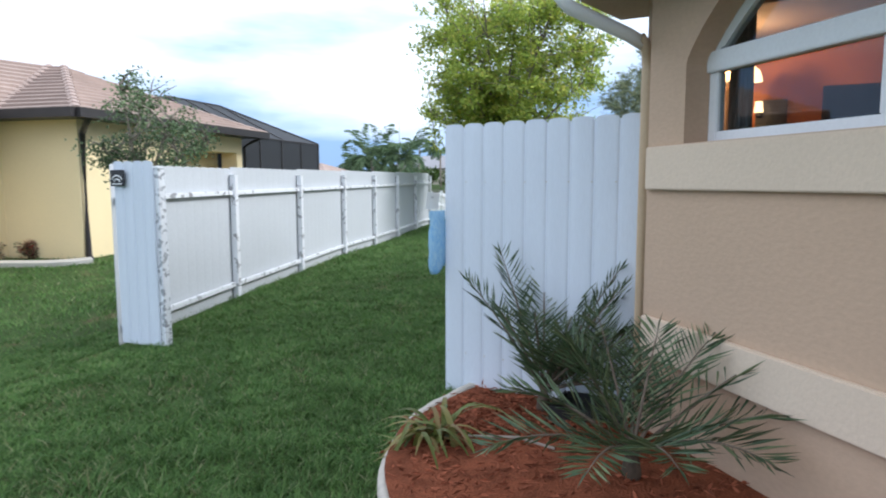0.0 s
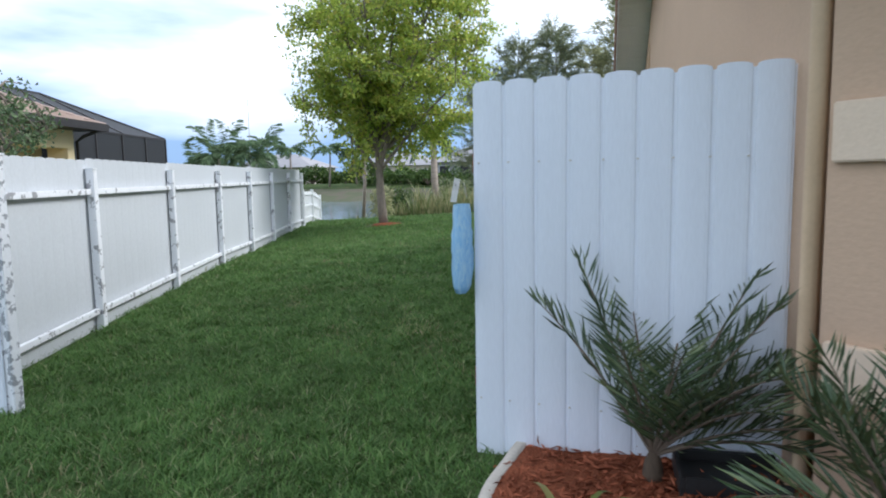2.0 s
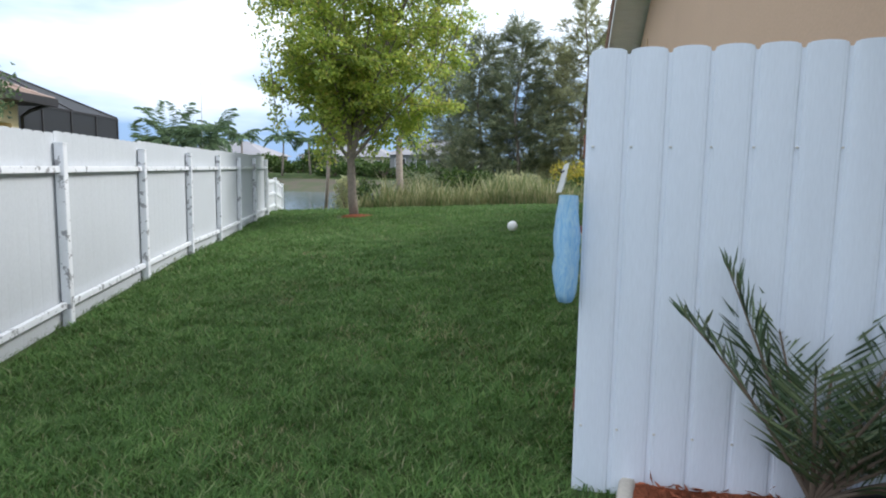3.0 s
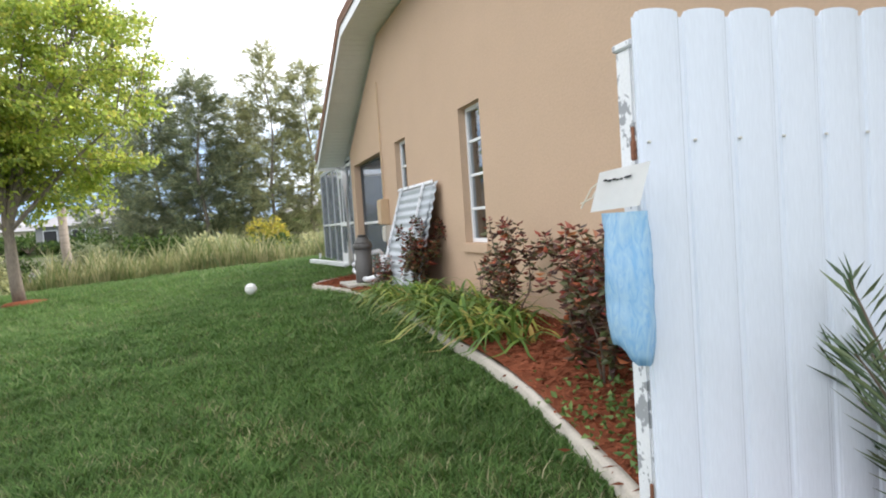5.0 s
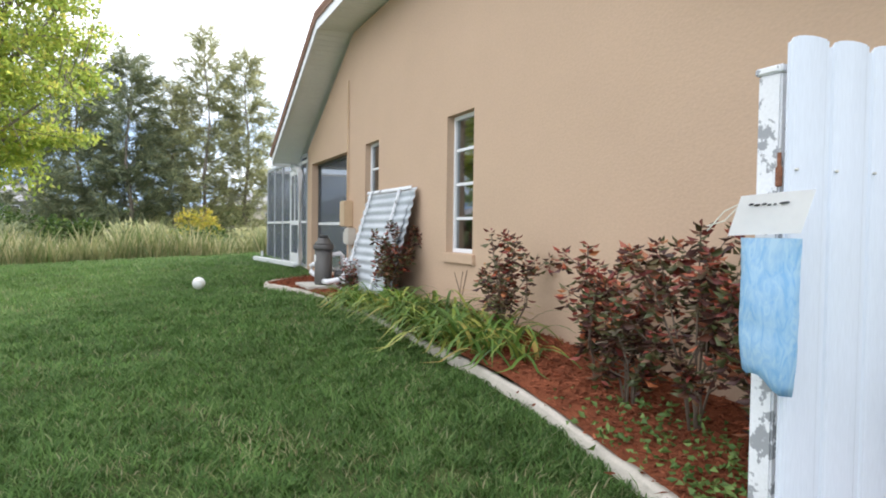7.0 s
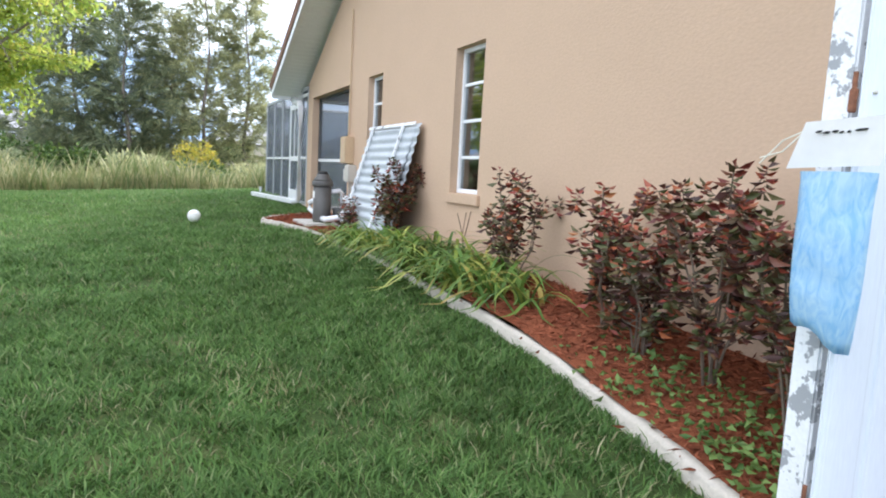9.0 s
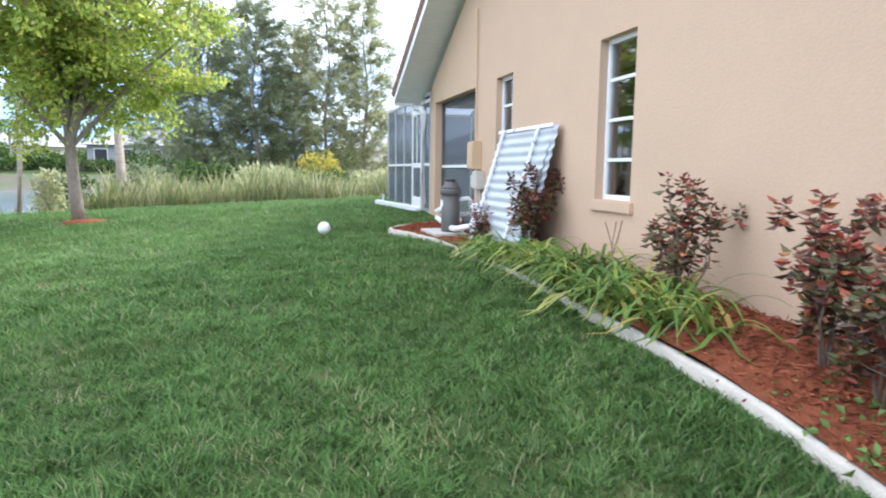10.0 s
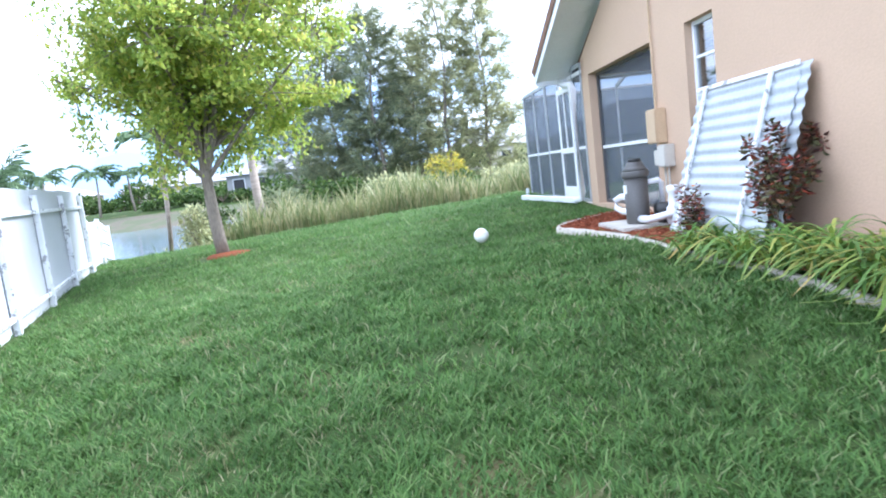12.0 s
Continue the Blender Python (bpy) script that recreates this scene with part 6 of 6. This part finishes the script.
def hip_face(p0, p1, q0, q1, courses, name="roof"):
    P0, P1, Q0, Q1 = (Vector(v) for v in (p0, p1, q0, q1))
    for i in range(courses):
        a, b = i / courses, (i + 1) / courses
        bm = bmesh.new()
        course_band(bm, P0.lerp(Q0, a), P1.lerp(Q1, a), P0.lerp(Q0, b), P1.lerp(Q1, b), 0.07)
        npart("tile_course", bm, M_TILE_N)


RA = Vector((-2.6, 2.3, 4.45))
hip_face((ov, -ov, rz), (ov, 6.35 + ov, rz), RA, RA + Vector((-0.4, 0.5, 0.02)), 13)
hip_face((-2.2 + ov, -ov, rz), (ov, -ov, rz), RA - Vector((0.3, 0.2, 0)), RA, 13)
hip_face((-2.2 + ov, -6.5, rz), (-2.2 + ov, -ov, rz), Vector((-5.2, -2.5, 4.55)), RA - Vector((0.3, 0.2, 0)), 13)
hip_face((ov, 6.35 + ov, rz), (-12.5, 6.35 + ov, rz), RA + Vector((-0.4, 0.5, 0)), Vector((-11, 3, 4.4)), 13)
bm = bmesh.new()
top = [bm.verts.new(c) for c in (RA, RA - Vector((0.3, 0.2, 0)), Vector((-5.2, -2.5, 4.55)), Vector((-12, -2, 4.4)), Vector((-11, 3, 4.4)), RA + Vector((-0.4, 0.5, 0.02)))]
bm.faces.new(top)
npart("roof_top", bm, M_TILE_N)
for a, b in (((ov, -ov, rz), RA), ((-2.2 + ov, -ov, rz), RA - Vector((0.3, 0.2, 0))), ((ov, 6.35 + ov, rz), RA + Vector((-0.4, 0.5, 0)))):
    a, b = Vector(a), Vector(b)
    for k in range(14):
        npart("ridge_tile", tube([a.lerp(b, k / 14), a.lerp(b, (k + 1.1) / 14)], 0.13, 7, None, 0.10, 0.6), M_TILE_N)
for a, b in (((ov + 0.05, -ov, EN + 0.08), (ov + 0.05, 6.35 + ov, EN + 0.08)), ((-2.2 + ov, -ov - 0.05, EN + 0.08), (ov, -ov - 0.05, EN + 0.08)), ((-2.2 + ov + 0.05, -6.5, EN + 0.08), (-2.2 + ov + 0.05, -ov - 0.1, EN + 0.08))):
    npart("gutter", slanted_box(Vector(a), Vector(b), 0.07, 0.10), M_DARKMETAL)
npart("downspout", tube([(ov, -0.2, EN + 0.02), (0.30, -0.05, EN - 0.12), (0.07, 0.07, EN - 0.32), (0.06, 0.07, GN + 0.15), (0.2, 0.0, GN + 0.06)], 0.07, 8), M_DARKMETAL, None, "dark bronze downspout", True)
npart("downspout", tube([(ov, 6.7, EN + 0.02), (0.2, 6.5, EN - 0.15), (0.05, 6.40, EN - 0.30), (0.05, 6.40, GN)], 0.045, 8), M_DARKMETAL, None, "dark bronze downspout", True)

nc = thing("pool_cage", "dark bronze screened pool cage behind the neighbour's house", "screen enclosure", at=(-17, 19, GN))


def cpart(name, bm, mat):
    bmesh.ops.transform(bm, matrix=MN, verts=bm.verts)
    return wpart(name, bm, mat, nc)


c0, c1, cw, ch = 6.6, 12.4, -9.0, 2.95
for y in np.linspace(c0, c1, 5):
    cpart("post", box(-0.43, -0.37, y - 0.03, y + 0.03, GN, ch, 0.004), M_DARKMETAL)
for z in (GN + 0.1, 1.1, ch - 0.05):
    cpart("rail", box(-0.42, -0.38, c0, c1, z, z + 0.06, 0.004), M_DARKMETAL)
cpart("screen_pane", box(-0.402, -0.398, c0, c1, GN, ch - 0.05), M_SCREEN_D)
cpart("screen_pane", box(cw, -0.40, c1 - 0.002, c1 + 0.002, GN, ch - 0.05), M_SCREEN_D)
bm = bmesh.new()
v = [bm.verts.new(c) for c in ((-0.4, c0, ch), (-0.4, c1, ch), (-3.0, c1 - 2.8, 4.25), (-3.0, c0, 4.25), (cw, c1, ch), (cw, c1 - 2.8, 4.25), (cw, c0, 4.25))]
for f in ((0, 1, 2, 3), (1, 4, 5, 2), (3, 2, 5, 6)):
    bm.faces.new([v[i] for i in f])
cpart("roof_screen", bm, M_SCREEN_D)
for y in np.linspace(c0, c1 - 2.8, 4):
    cpart("roof_beam", slanted_box((-0.4, y, ch), (-3.0, y, 4.25), 0.02, 0.03), M_DARKMETAL)
cpart("roof_beam", slanted_box((-0.4, c1, ch), (-3.0, c1 - 2.8, 4.25), 0.03, 0.04), M_DARKMETAL)
cpart("roof_beam", slanted_box((-3.0, c0, 4.25), (-3.0, c1 - 2.8, 4.25), 0.03, 0.04), M_DARKMETAL)
far_house(-33, 40, 12, 9, 2.8, 2.0, "house with a brown roof beyond the neighbour's cage", M_FARWALL, M_TILE_N)

# neighbour's bed edge, path and shrubs
walk_line = [(-13.3, 9.0), (-13.6, 8.55), (-14.6, 8.0), (-16.0, 7.2), (-18.0, 6.0)]
bm = bmesh.new()
rows = []
for i, p in enumerate(smooth_line(walk_line, 5)):
    g = gh(*p)
    rows.append([bm.verts.new((p[0] + u, p[1] - u * 0.6, g + h)) for u, h in ((-0.25, -0.05), (-0.25, 0.09), (0.25, 0.09), (0.25, -0.05))])
for a, b in zip(rows, rows[1:]):
    for k in range(3):
        bm.faces.new((a[k], a[k + 1], b[k + 1], b[k]))
bm.faces.new(rows[0])
bm.faces.new(rows[-1][::-1])
tagged(link_mesh("neighbour_path", bm, M_CONC), "pale concrete edging round the neighbour's bed", "path", kind="structure")
croton((-15.2, 8.75, gh(-15.2, 8.75)), 0.42, 0.25, 91, "small red shrub at the yellow wall", 500, 1.1)
croton((-16.0, 8.3, gh(-16, 8.3)), 0.42, 0.28, 92, "small dark shrub at the yellow wall", 500, 1.1)

# ---- lawn ----
KX = np.array([p[0] for p in LINE])
KY = np.array([p[1] for p in LINE])
order = np.argsort(KY)


def on_lawn(x, y):
    """Left of the kerb, right of the fence."""
    kerb_x = np.interp(y, KY[order], KX[order])
    free = np.where(y < 1.4, y < 1.0 - 0.3 * (x + 0.9), x < kerb_x - 0.008 + 0.022 * np.sin(y * 7))
    free = np.where((y > 8.8) & (y < 12.9), x < kerb_x + 0.02 + 0.03 * np.sin(y * 7), free)
    free = np.where(y > 14.2, x < WX - 0.08, free)
    tree = np.hypot(x + 7.45, y - 18.35) > 0.55 + 0.1 * np.sin(5 * x + 3 * y)
    fence_x = F0.x + U.x * (y - F0.y) / U.y
    near_panel = (x > -2.13) & (x < -1.9) & (np.abs(y - 4.21) < 0.02)
    return free & tree & ~near_panel & (np.abs(x - fence_x) > 0.05)


def lawn(name, x0, x1, y0, y1, per_m2, height, width, segs, seed, label, mat=None, only_worn=False):
    """Blades in leaning tufts of a dozen, thin and dry in worn spots."""
    rng = np.random.default_rng(seed)
    nt = int((x1 - x0) * (y1 - y0) * per_m2 / 12)
    cx, cy = rng.uniform(x0, x1, nt), rng.uniform(y0, y1, nt)
    swell = np.sin(cx * 5.1 + 2.3 * np.sin(cy * 3.3)) * np.sin(cy * 4.7 + 2.1 * np.sin(cx * 3.1))
    worn = np.sin(cx * 1.7 + 1.3 * np.sin(cy * 1.1)) * np.sin(cy * 1.3 + 0.8 * np.sin(cx * 2.3)) + 0.35 * np.sin(cx * 6.3 + cy * 4.1)
    chance = np.clip((worn - 0.35) * 1.3, 0.02, 0.8) if only_worn else 0.82 + 0.18 * swell - 0.35 * (worn > 0.75)
    keep = rng.uniform(0, 1, nt) < chance
    cx, cy, swell = cx[keep], cy[keep], swell[keep]
    lean, tall = rng.uniform(0, math.tau, len(cx)), np.exp(rng.normal(0, 0.26, len(cx))) * (1 + 0.18 * swell)
    gap = 0.8 * (12.0 / per_m2) ** 0.5
    i = np.repeat(np.arange(len(cx)), 12)
    x, y = cx[i] + rng.normal(0, gap, len(i)), cy[i] + rng.normal(0, gap, len(i))
    keep = on_lawn(x, y)
    x, y, i = x[keep], y[keep], i[keep]
    m = len(x)
    root = np.stack([x, y, gz(x, y) - 0.005], 1)
    ang = lean[i] + rng.normal(0, 0.9, m)
    h = rng.uniform(height * 0.55, height * 1.2, m) * tall[i]
    ob = blades(name, root, np.stack([np.cos(ang), np.sin(ang)], 1), h, rng.uniform(width * 0.7, width * 1.2, m), mat or L_GRASS, segs, 0.85)
    return tagged(ob, label, "grass", kind="stuff")


LAB = "thick broad-bladed green lawn with a few dry patches"
lawn("grass", -6.8, -1.3, 1.2, 6.0, 8200, 0.056, 0.0078, 2, 1, LAB)
lawn("grass", -7.6, -1.3, 6.0, 9.0, 6300, 0.058, 0.009, 2, 2, LAB)
lawn("grass", -8.6, -1.3, 9.0, 13.0, 2900, 0.068, 0.0135, 2, 3, LAB)
lawn("grass", -10.6, -0.8, 13.0, 17.5, 1450, 0.075, 0.016, 1, 4, LAB)
lawn("grass", -12.4, -0.8, 17.5, 23.0, 800, 0.085, 0.022, 1, 5, LAB)
lawn("grass", -16.5, -6.8, 4.5, 10.0, 420, 0.08, 0.022, 1, 6, "sunlit yellow-green grass beyond the fence")
lawn("dry_grass", -6.8, -1.5, 1.4, 9.0, 700, 0.055, 0.008, 2, 11, "dry straw-coloured blades in the worn spots of the lawn", L_STRAW, True)
lawn("dry_grass", -8.0, -1.5, 9.0, 14.0, 420, 0.055, 0.011, 1, 12, "dry straw-coloured blades in the worn spots of the lawn", L_STRAW, True)
lawn("grass", -6.8, -3.0, -0.2, 1.2, 1500, 0.085, 0.012, 1, 7, LAB)
lawn("grass", -9.5, -6.8, 1.2, 4.5, 900, 0.085, 0.014, 1, 8, LAB)
